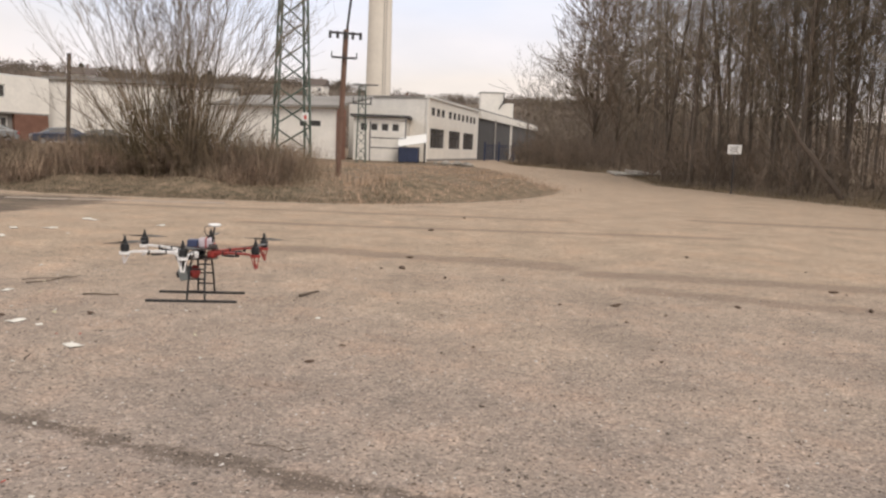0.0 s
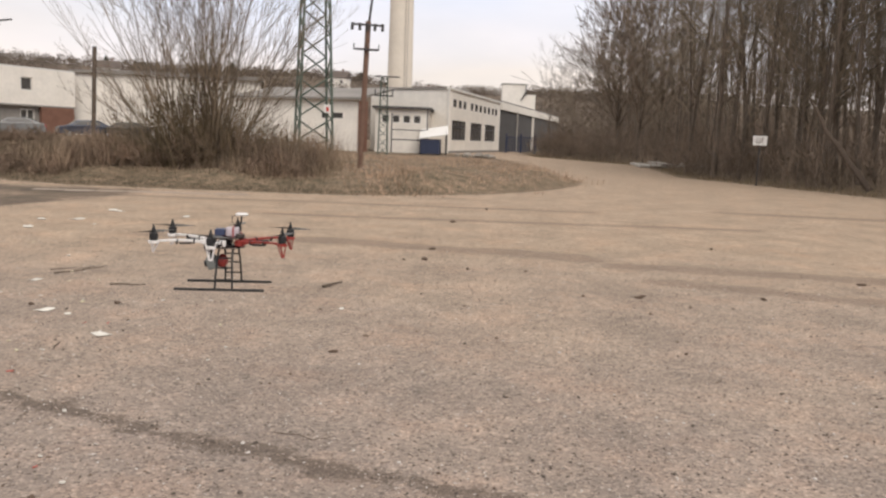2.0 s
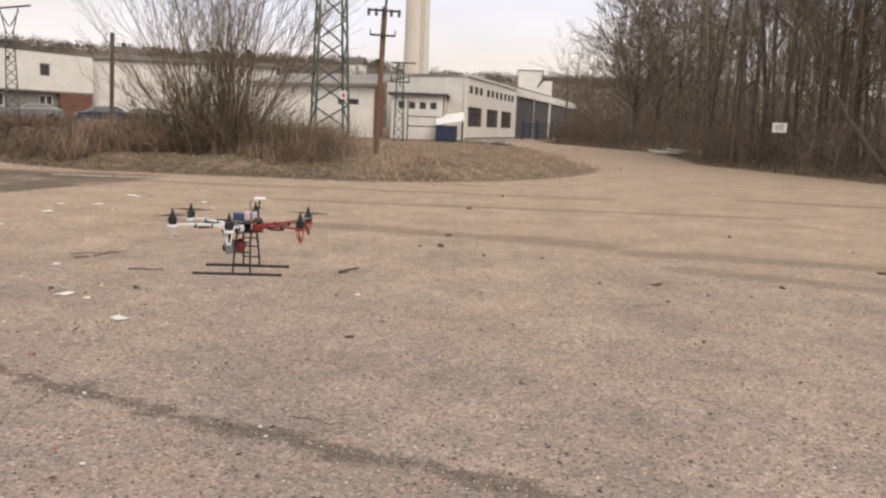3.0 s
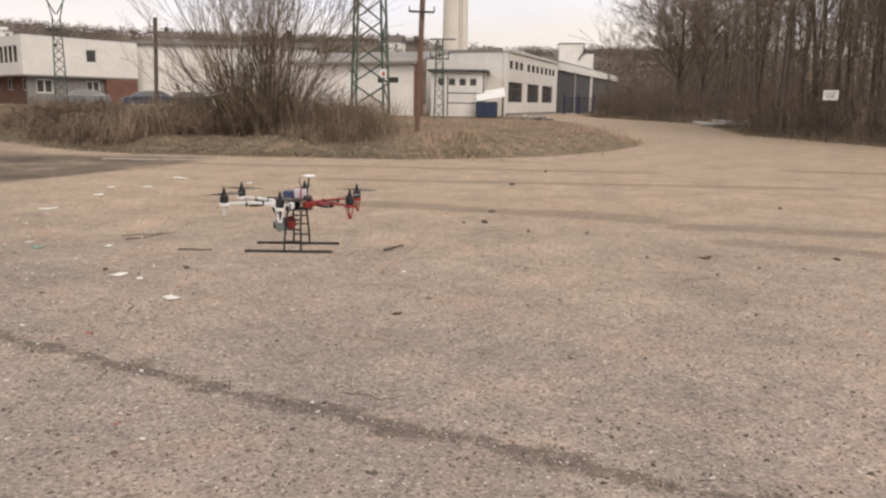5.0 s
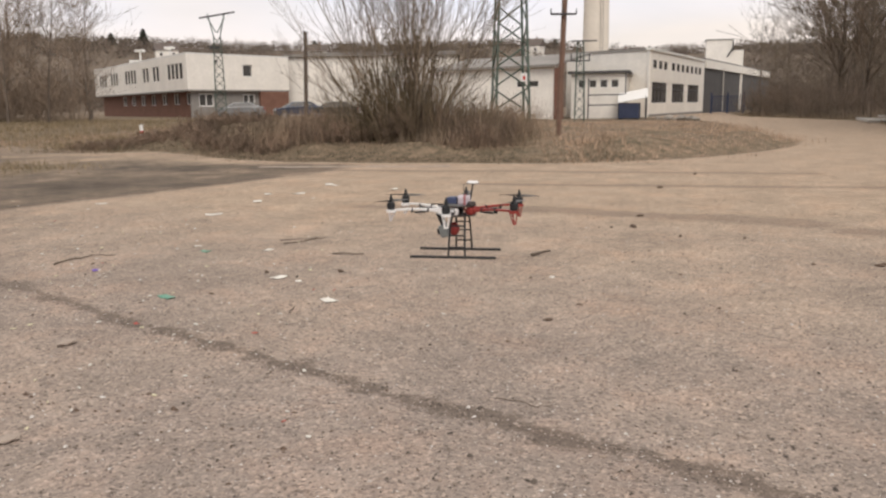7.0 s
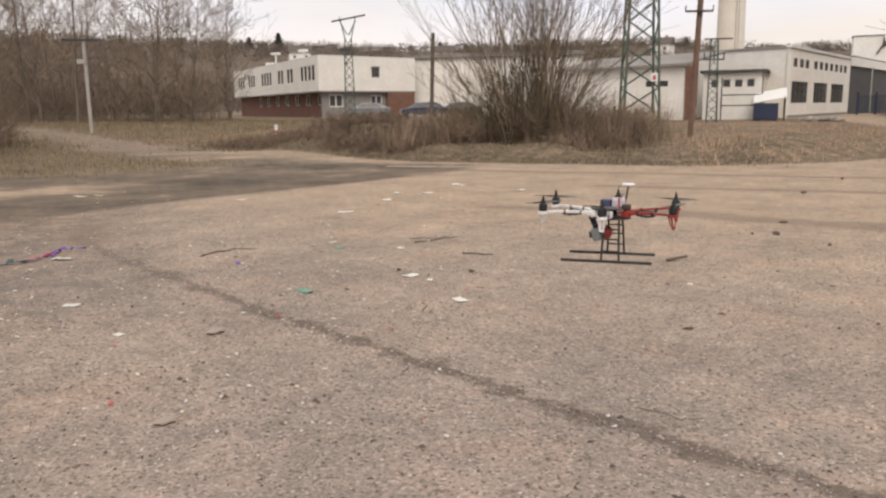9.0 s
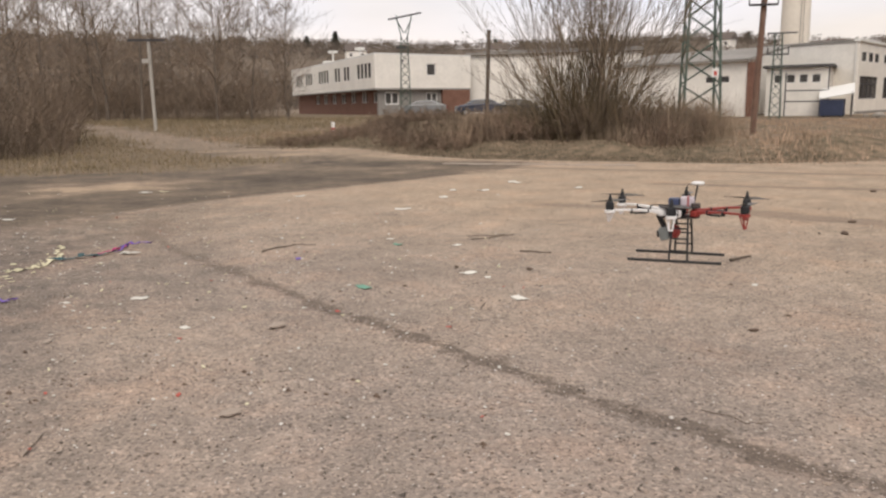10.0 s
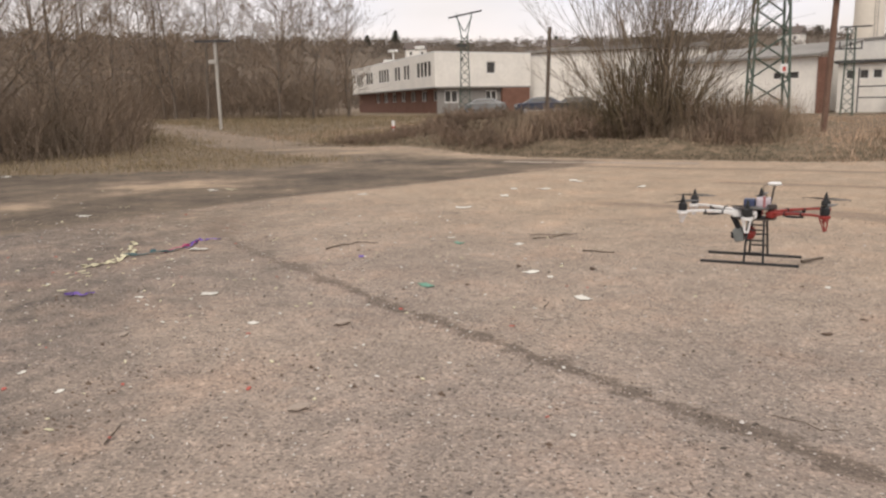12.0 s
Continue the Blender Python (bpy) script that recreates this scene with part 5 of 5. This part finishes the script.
    # landing gear: two ladder legs on long skid tubes
    for s in (-1, 1):
        gear = new("landing_gear")
        gear.parent = d
        prof = [(0.052, -0.028), (0.072, -0.048), (0.088, -0.086), (0.1, -0.133), (0.106, -0.175)]
        for xx in (-0.042, 0.016):
            t = Tubes(6)
            t.stem([Vector((xx + 0.006 * (i - 2) * (1 if xx > 0 else -1) * 0.3, s * py, pz)) for i, (py, pz) in enumerate(prof)], [0.0042] * 5)
            raw("strut", t.v, t.f, PLASTIC_BLACK, gear, True)
        for py, pz in ((0.078, -0.062), (0.0915, -0.098), (0.1025, -0.142)):
            part("rung", rods([((-0.043, s * py, pz), (0.017, s * py, pz))], 0.003, 6), PLASTIC_BLACK, gear)
        bm = bmesh.new()
        rod(bm, (-0.165, s * 0.107, -0.180), (0.17, s * 0.107, -0.180), 0.0055, 0.0055, 10)
        part("skid", bm, PLASTIC_BLACK, gear, "long black skid tube")
    # camera gimbal with a red damping ball
    gim = new("gimbal")
    gim.parent = d
    part("bracket", boxed((0.016, 0.05, 0.06), (0.062, 0, -0.045), (0, 25, 0), 0.004), PLASTIC_BLACK, gim)
    cam_body = part("camera_body", boxed((0.034, 0.06, 0.05), (0.05, 0, -0.09), (0, 12, 0), 0.007), GREY_PLASTIC, gim, "grey action camera")
    part("lens", rods([((0.066, 0.01, -0.092), (0.076, 0.01, -0.094))], 0.013, 14), PLASTIC_BLACK, cam_body)
    bm = bmesh.new()
    bmesh.ops.create_uvsphere(bm, u_segments=14, v_segments=10, radius=0.025)
    bmesh.ops.scale(bm, vec=(0.85, 1, 1.1), verts=bm.verts)
    bmesh.ops.translate(bm, vec=(0.012, -0.005, -0.083), verts=bm.verts)
    part("red_housing", bm, PLASTIC_RED, gim, "rounded red housing")


drone()



def lot_edge_strip():
    """Worn concrete edging that shows through the dirt between lot and bank, in broken lengths."""
    rr = random.Random(141)
    strip = empty("concrete_edging", Matrix(), "worn pale concrete edging flush with the dirt", "edging")
    x = -10.7
    while x < -5.9:
        w = rr.uniform(0.5, 1.1)
        y = 20.05 + (x + 6.6) * 0.20 + rr.gauss(0, 0.05)
        ob = part("edging_stone", boxed((w - 0.02, rr.uniform(0.22, 0.36), 0.10), (0, 0, 0), (0, 0, 0), 0.02), TAN_STONE, strip)
        ob.matrix_basis = pose(x + w / 2, y, ground_z(x + w / 2, y) - 0.035, rr.gauss(0, 0.6), rr.gauss(0, 0.6), 11 + rr.gauss(0, 2))
        x += w


def hill_conifer(x, y, tall):
    rr = random.Random(int(-x))
    z = ground_z(x, y)
    c = empty("hillside_conifer", pose(x, y, z - 0.5), "dark evergreen tree on the hillside ridge", "tree")
    part("trunk", rods([((0, 0, 0), (0, 0, tall * 0.9))], 0.3, 6), BARK, c)
    v, f = [], []
    for _ in range(1500):
        h = rr.random()
        r = tall * 0.42 * (1 - h) ** 0.7 * rr.uniform(0.4, 1.0) * (0.75 + 0.25 * math.sin(h * 38))
        a = rr.uniform(0, 6.283)
        p = Vector((math.cos(a) * r, math.sin(a) * r, tall * (0.12 + 0.88 * h)))
        q = len(v)
        for _ in range(3):
            v.append(tuple(p + Vector((rr.gauss(0, 1), rr.gauss(0, 1), rr.gauss(0, 0.7))) * 0.45))
        f.append((q, q + 1, q + 2))
    raw("crown", v, f, EVERGREEN, c)


# ---------------------------------------------------------------- litter, stones and sticks on the lot
PAPER = plain("dirty_white_paper", (0.66, 0.63, 0.57), 0.9, vary=0.15, vary_object=0.15)
CREAM_PAPER = plain("pale_yellow_paper", (0.60, 0.55, 0.38), 0.9, vary=0.15, vary_object=0.15)
GREEN_BIT = plain("green_plastic_film", (0.14, 0.30, 0.22), 0.6, vary=0.2)
PURPLE_BIT = plain("purple_ribbon", (0.16, 0.09, 0.36), 0.6, vary=0.2)
PINK_BIT = plain("magenta_ribbon", (0.42, 0.05, 0.16), 0.6, vary=0.2)
TEAL_BIT = plain("dark_teal_ribbon", (0.06, 0.11, 0.12), 0.6, vary=0.2)
RED_BIT = plain("red_paper_scrap", (0.45, 0.10, 0.08), 0.8, vary=0.2)
EARTH = plain("dark_earth_clod", (0.12, 0.083, 0.062), 0.95, vary=0.35, scale=30)


def scrap(x, y, w, d, rz, mat, label, category="litter", curl=0.16, seed=0):
    """A crumpled scrap of paper or film with lifted edges and thickness."""
    rng = random.Random(seed * 7919 + int(x * 100) + int(y * 1000))
    w, d = w * 0.8, d * 0.8
    bm = bmesh.new()
    n, m = 5, 4
    top = [[None] * (m + 1) for _ in range(n + 1)]
    low = [[None] * (m + 1) for _ in range(n + 1)]
    for i in range(n + 1):
        for j in range(m + 1):
            u, v = i / n - 0.5, j / m - 0.5
            edge = 1 + 0.18 * rng.uniform(-1, 1)
            z = curl * w * (abs(u) ** 2 * 0.9 + rng.uniform(0, 0.22)) + 0.004
            top[i][j] = bm.verts.new((u * w * edge, v * d * edge, z))
            low[i][j] = bm.verts.new((u * w * edge, v * d * edge, z - 0.003))
    for i in range(n):
        for j in range(m):
            bm.faces.new([top[i][j], top[i + 1][j], top[i + 1][j + 1], top[i][j + 1]])
            bm.faces.new([low[i][j + 1], low[i + 1][j + 1], low[i + 1][j], low[i][j]])
    for i in range(n):
        bm.faces.new([low[i][0], low[i + 1][0], top[i + 1][0], top[i][0]])
        bm.faces.new([top[i][m], top[i + 1][m], low[i + 1][m], low[i][m]])
    for j in range(m):
        bm.faces.new([top[0][j], top[0][j + 1], low[0][j + 1], low[0][j]])
        bm.faces.new([low[n][j], low[n][j + 1], top[n][j + 1], top[n][j]])
    ob = part("paper_scrap" if category == "litter" else category, bm, mat)
    ob.matrix_world = pose(x, y, ground_z(x, y), 0, 0, rz)
    return tagged(ob, label, "litter", "litter on the gravel")


rng = random.Random(101)
for x, y, w in ((-5.67, 4.52, 0.16), (-4.64, 4.03, 0.09), (-4.57, 2.44, 0.07), (-6.66, 10.44, 0.3), (-6.83, 12.1, 0.28), (-12.58, 10.7, 0.3), (-5.34, 7.97, 0.1), (-6.59, 14.87, 0.25),
                (-1.13, 7.17, 0.08), (-5.1, 2.52, 0.07), (-11.55, 7.23, 0.22), (-9.32, 11.28, 0.22), (-2.78, 5.87, 0.2), (-3.36, 6.5, 0.08), (-3.61, 6.61, 0.17), (-4.41, 7.9, 0.15),
                (-6.79, 15.02, 0.3), (-5.15, 14.36, 0.25), (-6.66, 13.34, 0.28), (-7.17, 13.13, 0.26), (-20.54, 10.95, 0.4), (-6.11, 4.15, 0.08)):
    scrap(x, y, w, w * rng.uniform(0.5, 0.8), rng.uniform(0, 180), PAPER, "crumpled white paper scrap on gravel", seed=1)
for x, y, w in ((-4.08, 2.08, 0.09), (-7.33, 4.05, 0.14), (-7.01, 3.99, 0.13), (-7.67, 4.62, 0.13), (-8.15, 5.04, 0.2), (-8.01, 5.4, 0.2), (-8.29, 4.31, 0.1), (-12.4, 11.0, 0.4), (-4.07, 7.91, 0.08)):
    scrap(x, y, w * 0.7, w * rng.uniform(0.2, 0.4), rng.uniform(0, 180), CREAM_PAPER, "pale yellow streamer scrap on gravel", seed=2)
for x, y, w, mat, lab in ((-5.05, 7.67, 0.16, GREEN_BIT, "green plastic film scrap on gravel"), (-4.19, 5.69, 0.2, GREEN_BIT, "torn green film scrap on gravel"), (-3.92, 4.92, 0.06, RED_BIT, "red paper scrap on gravel"),
                          (-2.91, 4.87, 0.05, RED_BIT, "small red paper scrap on gravel"), (-5.56, 6.5, 0.12, PURPLE_BIT, "purple film scrap on gravel"),
                          (-4.9, 2.3, 0.05, RED_BIT, "red paper scrap on gravel"), (-4.35, 2.7, 0.04, RED_BIT, "red paper scrap on gravel")):
    scrap(x, y, w, w * 0.55, rng.uniform(0, 180), mat, lab, seed=3)


def ribbon(pts, w, mat, label):
    """A length of crumpled streamer lying on the ground."""
    rr = random.Random(int(pts[0][0] * 977))
    bm = bmesh.new()
    rows = []
    for i in range(len(pts) - 1):
        for k in range(6):
            f = k / 6
            x, y = pts[i][0] + (pts[i + 1][0] - pts[i][0]) * f, pts[i][1] + (pts[i + 1][1] - pts[i][1]) * f
            x, y = x + rr.gauss(0, 0.025), y + rr.gauss(0, 0.025)
            z = ground_z(x, y) + 0.008 + abs(rr.gauss(0, 0.02))
            a = rr.uniform(-0.8, 0.8)
            o = Vector((-math.sin(a) * 0.4, math.cos(a), rr.uniform(-0.15, 0.15))) * w
            rows.append([bm.verts.new(Vector((x, y, z)) + o), bm.verts.new(Vector((x, y, z + 0.004))), bm.verts.new(Vector((x, y, z)) - o * 0.9), bm.verts.new(Vector((x, y, z - 0.004)))])
    for r0, r1 in zip(rows, rows[1:]):
        for k in range(4):
            bm.faces.new([r0[k], r0[(k + 1) % 4], r1[(k + 1) % 4], r1[k]])
    tagged(part("streamer", bm, mat), label, "streamer", "tangled streamers")


ribbon([(-8.0, 5.35), (-7.8, 5.6), (-7.75, 5.75), (-7.7, 5.95)], 0.045, TEAL_BIT, "tangled dark teal streamer on gravel")
ribbon([(-7.75, 5.7), (-7.8, 5.95), (-7.85, 6.15), (-7.95, 6.4)], 0.03, PINK_BIT, "tangled magenta streamer on gravel")
ribbon([(-7.7, 5.95), (-7.85, 6.2), (-8.0, 6.45), (-7.75, 6.6)], 0.025, PURPLE_BIT, "tangled purple streamer on gravel")
ribbon([(-8.74, 5.99), (-8.45, 5.8), (-8.04, 5.51), (-7.95, 5.3), (-7.72, 5.04)], 0.03, CREAM_PAPER, "long pale yellow streamer on gravel")
ribbon([(-7.72, 5.04), (-7.8, 4.85), (-7.78, 4.64)], 0.025, CREAM_PAPER, "pale yellow streamer on gravel")
ribbon([(-6.78, 3.84), (-6.66, 3.94), (-6.5, 4.02)], 0.028, PURPLE_BIT, "crumpled purple streamer on gravel")
ribbon([(-7.62, 5.98), (-7.5, 5.92), (-7.36, 6.0)], 0.04, PAPER, "crumpled white streamer on gravel")
for _ in range(12):
    f = rng.random()
    scrap(-7.1 - 1.1 * f + rng.gauss(0, 0.12), 4.0 + 1.4 * f + rng.gauss(0, 0.12), rng.uniform(0.04, 0.09), rng.uniform(0.02, 0.04), rng.uniform(0, 180), CREAM_PAPER, "pale yellow streamer scrap on gravel", seed=4)


def confetti():
    """Countless tiny paper bits strewn over the left part of the lot."""
    rr = random.Random(111)
    for mat, n, name, lab in ((PAPER, 330, "white_confetti", "scattered tiny white paper bits"), (CREAM_PAPER, 130, "yellow_confetti", "scattered tiny pale yellow paper bits"), (RED_BIT, 40, "red_confetti", "scattered tiny red paper bits")):
        v, f = [], []
        for _ in range(n):
            x = -7.0 + rr.gauss(0, 3.0)
            y = 5.2 + rr.gauss(0, 2.6) - (x + 7) * 0.15
            if y < 1.2 or x > -1.2:
                continue
            s = rr.uniform(0.005, 0.016) * (1 + 0.05 * max(0, y - 4))
            a = rr.uniform(0, 6.28)
            c, d = Vector((math.cos(a), math.sin(a), rr.uniform(-0.3, 0.3))) * s, Vector((-math.sin(a), math.cos(a), rr.uniform(-0.2, 0.2))) * s * rr.uniform(0.3, 0.7)
            p = Vector((x, y, ground_z(x, y) + 0.012))
            q = len(v)
            up = Vector((0, 0, 0.005))
            v += [tuple(p + c + d), tuple(p - c + d), tuple(p - c - d), tuple(p + c - d), tuple(p + c + d + up), tuple(p - c + d + up), tuple(p - c - d + up), tuple(p + c - d + up)]
            f += [(q + 3, q + 2, q + 1, q), (q + 4, q + 5, q + 6, q + 7)] + [(q + k, q + (k + 1) % 4, q + 4 + (k + 1) % 4, q + 4 + k) for k in range(4)]
        tagged(raw(name, v, f, mat), lab, "litter", kind="stuff")


confetti()
lot_edge_strip()
EVERGREEN = bark_like("dark_evergreen", (0.032, 0.036, 0.028), (0.075, 0.080, 0.060))
for hx, hy, tall in ((-251, 349, 9.0), (-272, 352, 6.0), (-185, 405, 5.5), (-128, 430, 6.0), (-60, 440, 5.0)):
    hill_conifer(hx, hy, tall)


def stick(pts, r, label="dead grey stick lying on gravel"):
    t = Tubes(6)
    r *= 0.65
    rr = random.Random(int(pts[0][0] * 331))
    path = []
    for i in range(len(pts) - 1):
        for k in range(4):
            f = k / 4
            x, y = pts[i][0] + (pts[i + 1][0] - pts[i][0]) * f, pts[i][1] + (pts[i + 1][1] - pts[i][1]) * f
            path.append(Vector((x + rr.gauss(0, 0.01), y + rr.gauss(0, 0.015), ground_z(x, y) + r * 0.9 + abs(rr.gauss(0, 0.006)))))
    t.stem(path, [r * (1 - 0.55 * i / len(path)) for i in range(len(path))])
    tagged(raw("stick", t.v, t.f, STICK, None, True), label, "stick", "sticks on the gravel")


stick([(-6.19, 6.64), (-6.13, 7.12), (-5.77, 7.29)], 0.013, "thin curved dead stick on gravel")
stick([(-4.42, 8.32), (-4.01, 8.97)], 0.010)
stick([(-4.57, 8.52), (-4.2, 8.75), (-4.09, 8.96)], 0.007)
stick([(-3.58, 7.8), (-3.15, 7.9)], 0.014)
stick([(-1.48, 8.13), (-1.28, 8.52)], 0.024, "short thick dead stick on gravel")
stick([(-3.67, 2.1), (-3.85, 2.4)], 0.007, "thin dead twig on gravel")
stick([(-2.92, 5.41), (-2.96, 5.64)], 0.008, "thin dead twig on gravel")
stick([(-1.0, 4.05), (-0.78, 3.98), (-0.6, 4.02)], 0.0045, "thin dead twig beside the crack")

clods = [stone_mesh(s, 0.5) for s in (11, 12, 13)]
for me in clods:
    me.name = "earth_clod"
    me.materials.append(EARTH)
rng = random.Random(121)
for x, y, s in ((-0.95, 5.68, 0.10), (-3.14, 6.97, 0.13), (-5.18, 3.14, 0.07), (-3.84, 6.8, 0.09), (-0.53, 10.39, 0.2), (-0.48, 11.44, 0.15), (3.95, 12.74, 0.16), (3.24, 8.52, 0.12), (4.89, 9.77, 0.15), (4.74, 8.6, 0.18), (1.75, 6.07, 0.08),
                (0.47, 18.49, 0.25), (-0.25, 15.38, 0.2), (0.04, 9.74, 0.12), (0.76, 9.75, 0.1), (1.86, 8.33, 0.13), (1.93, 8.45, 0.09), (-0.8, 10.3, 0.12)):
    ob = tagged(new("earth_clod", clods[int(s * 100) % 3]), "dark clod of earth on gravel", "clod", "earth clods")
    ob.matrix_world = pose(x, y, ground_z(x, y) + s * 0.1, 0, 0, rng.uniform(0, 360)) @ Matrix.Diagonal((s * rng.uniform(0.6, 0.9), s * rng.uniform(0.22, 0.4), s * 0.42, 1))
stones = [stone_mesh(s, 0.4, 1, 0.6) for s in (21, 22)]
for me in stones:
    me.name = "loose_stone"
    me.materials.append(TAN_STONE)
for x, y, s in ((-4.05, 4.34, 0.13), (-3.16, 2.91, 0.11), (-2.83, 2.75, 0.04), (-5.24, 3.35, 0.08)):
    ob = tagged(new("loose_stone", stones[int(s * 100) % 2]), "pale loose stone on gravel", "stone", "loose stones")
    ob.matrix_world = pose(x, y, ground_z(x, y) + s * 0.14, 0, 0, rng.uniform(0, 360)) @ Matrix.Diagonal((s * 1.2, s * 0.8, s * 0.7, 1))


def pebbles():
    """Loose gravel grains, thickest near the camera and dark along the crack."""
    m, n, l, b = material("loose_pebbles", 0.9)
    g = n.new("ShaderNodeNewGeometry")
    l.new(ramp(n, l, g.outputs["Random Per Island"], [(0, (0.07, 0.058, 0.05)), (0.22, (0.12, 0.097, 0.08)), (0.36, (0.30, 0.235, 0.19)), (0.85, (0.40, 0.335, 0.29)), (1, (0.62, 0.58, 0.54))]), b.inputs["Base Color"])
    nr = np.random.default_rng(7)
    octa = np.array([(1, 0, 0), (0, 1, 0), (-1, 0, 0), (0, -1, 0), (0, 0, 1), (0, 0, -0.6)], float)
    tri = np.array([(0, 1, 4), (1, 2, 4), (2, 3, 4), (3, 0, 4), (1, 0, 5), (2, 1, 5), (3, 2, 5), (0, 3, 5)])
    N = 46000
    ang = nr.uniform(radians(-34), radians(66), N)
    dist = 1.9 + 12.0 * nr.random(N) ** 1.8
    xs, ys = -dist * np.sin(ang), dist * np.cos(ang)
    kx = nr.uniform(-8.0, 2.6, 1500)
    ky = 3.40 - 0.36 * kx + 0.0075 * kx ** 2 + nr.normal(0, 0.12, 1500)
    xs, ys = np.concatenate([xs, kx]), np.concatenate([ys, ky])
    M = len(xs)
    size = nr.uniform(0.0024, 0.0080, M) * (1 + 0.9 * (nr.random(M) > 0.96))
    rot = nr.uniform(0, 6.28, M)
    jit = octa[None] * (1 + nr.normal(0, 0.28, (M, 6, 3))) * size[:, None, None] * np.array([1.25, 0.9, 0.65])
    c, s = np.cos(rot)[:, None], np.sin(rot)[:, None]
    px = jit[:, :, 0] * c - jit[:, :, 1] * s + xs[:, None]
    py = jit[:, :, 0] * s + jit[:, :, 1] * c + ys[:, None]
    gz = np.array([ground_z(float(a), float(b2)) for a, b2 in zip(xs, ys)])
    pz = jit[:, :, 2] + gz[:, None] + size[:, None] * 0.3
    verts = np.stack([px, py, pz], 2).reshape(-1, 3)
    faces = (tri[None] + 6 * np.arange(M)[:, None, None]).reshape(-1, 3)
    ob = raw("gravel_grains", verts.tolist(), faces.tolist(), m)
    tagged(ob, "loose tan and grey gravel grains", "gravel", kind="stuff")


def dark_crumbs():
    """Crumbs of dark earth and rotten bark, thick where the surface is broken up."""
    rr = random.Random(131)
    v, f = [], []
    n = 0
    while n < 1500:
        x, y = rr.uniform(-8.5, 3.0), 1.3 + 7.5 * rr.random() ** 1.6
        want = 0.035 + 0.9 * smooth(0.0, 0.35, noise.noise(Vector((x * 1.3, y * 1.3, 4.0)))) * smooth(0.0, -2.6, x + 0.45 * (y - 1.5)) * (1 - smooth(3.2, 5.0, y))
        if rr.random() > want:
            continue
        n += 1
        s, a = rr.uniform(0.005, 0.014) * (1 + 1.0 * (rr.random() > 0.93)), rr.uniform(0, 6.28)
        q, z = len(v), ground_z(x, y)
        for k in range(5):
            b2 = a + k * 1.2566
            w = s * rr.uniform(0.5, 1.3)
            v.append((x + math.cos(b2) * w * 1.4, y + math.sin(b2) * w * 0.8, z - 0.002))
        v.append((x, y, z + s * rr.uniform(0.4, 0.9)))
        f += [(q + k, q + (k + 1) % 5, q + 5) for k in range(5)]
    tagged(raw("earth_crumbs", v, f, EARTH), "crumbs of dark earth scattered on gravel", "earth", kind="stuff")


pebbles()
dark_crumbs()
dry_grass("weed_tufts", "small dark dead weed tufts in gravel", [(-3.69, 2.65, 0.5), (-3.66, 2.83, 0.6), (-3.55, 2.72, 0.5), (-3.41, 2.18, 0.5), (-2.2, 1.75, 0.5), (-2.5, 1.8, 0.4)] + [(rng.uniform(-5.2, -2.0), rng.uniform(1.5, 3.0), rng.uniform(0.3, 0.6)) for _ in range(26)], BRAMBLE, 57, 0.06, 40, 0.003, 0.07)
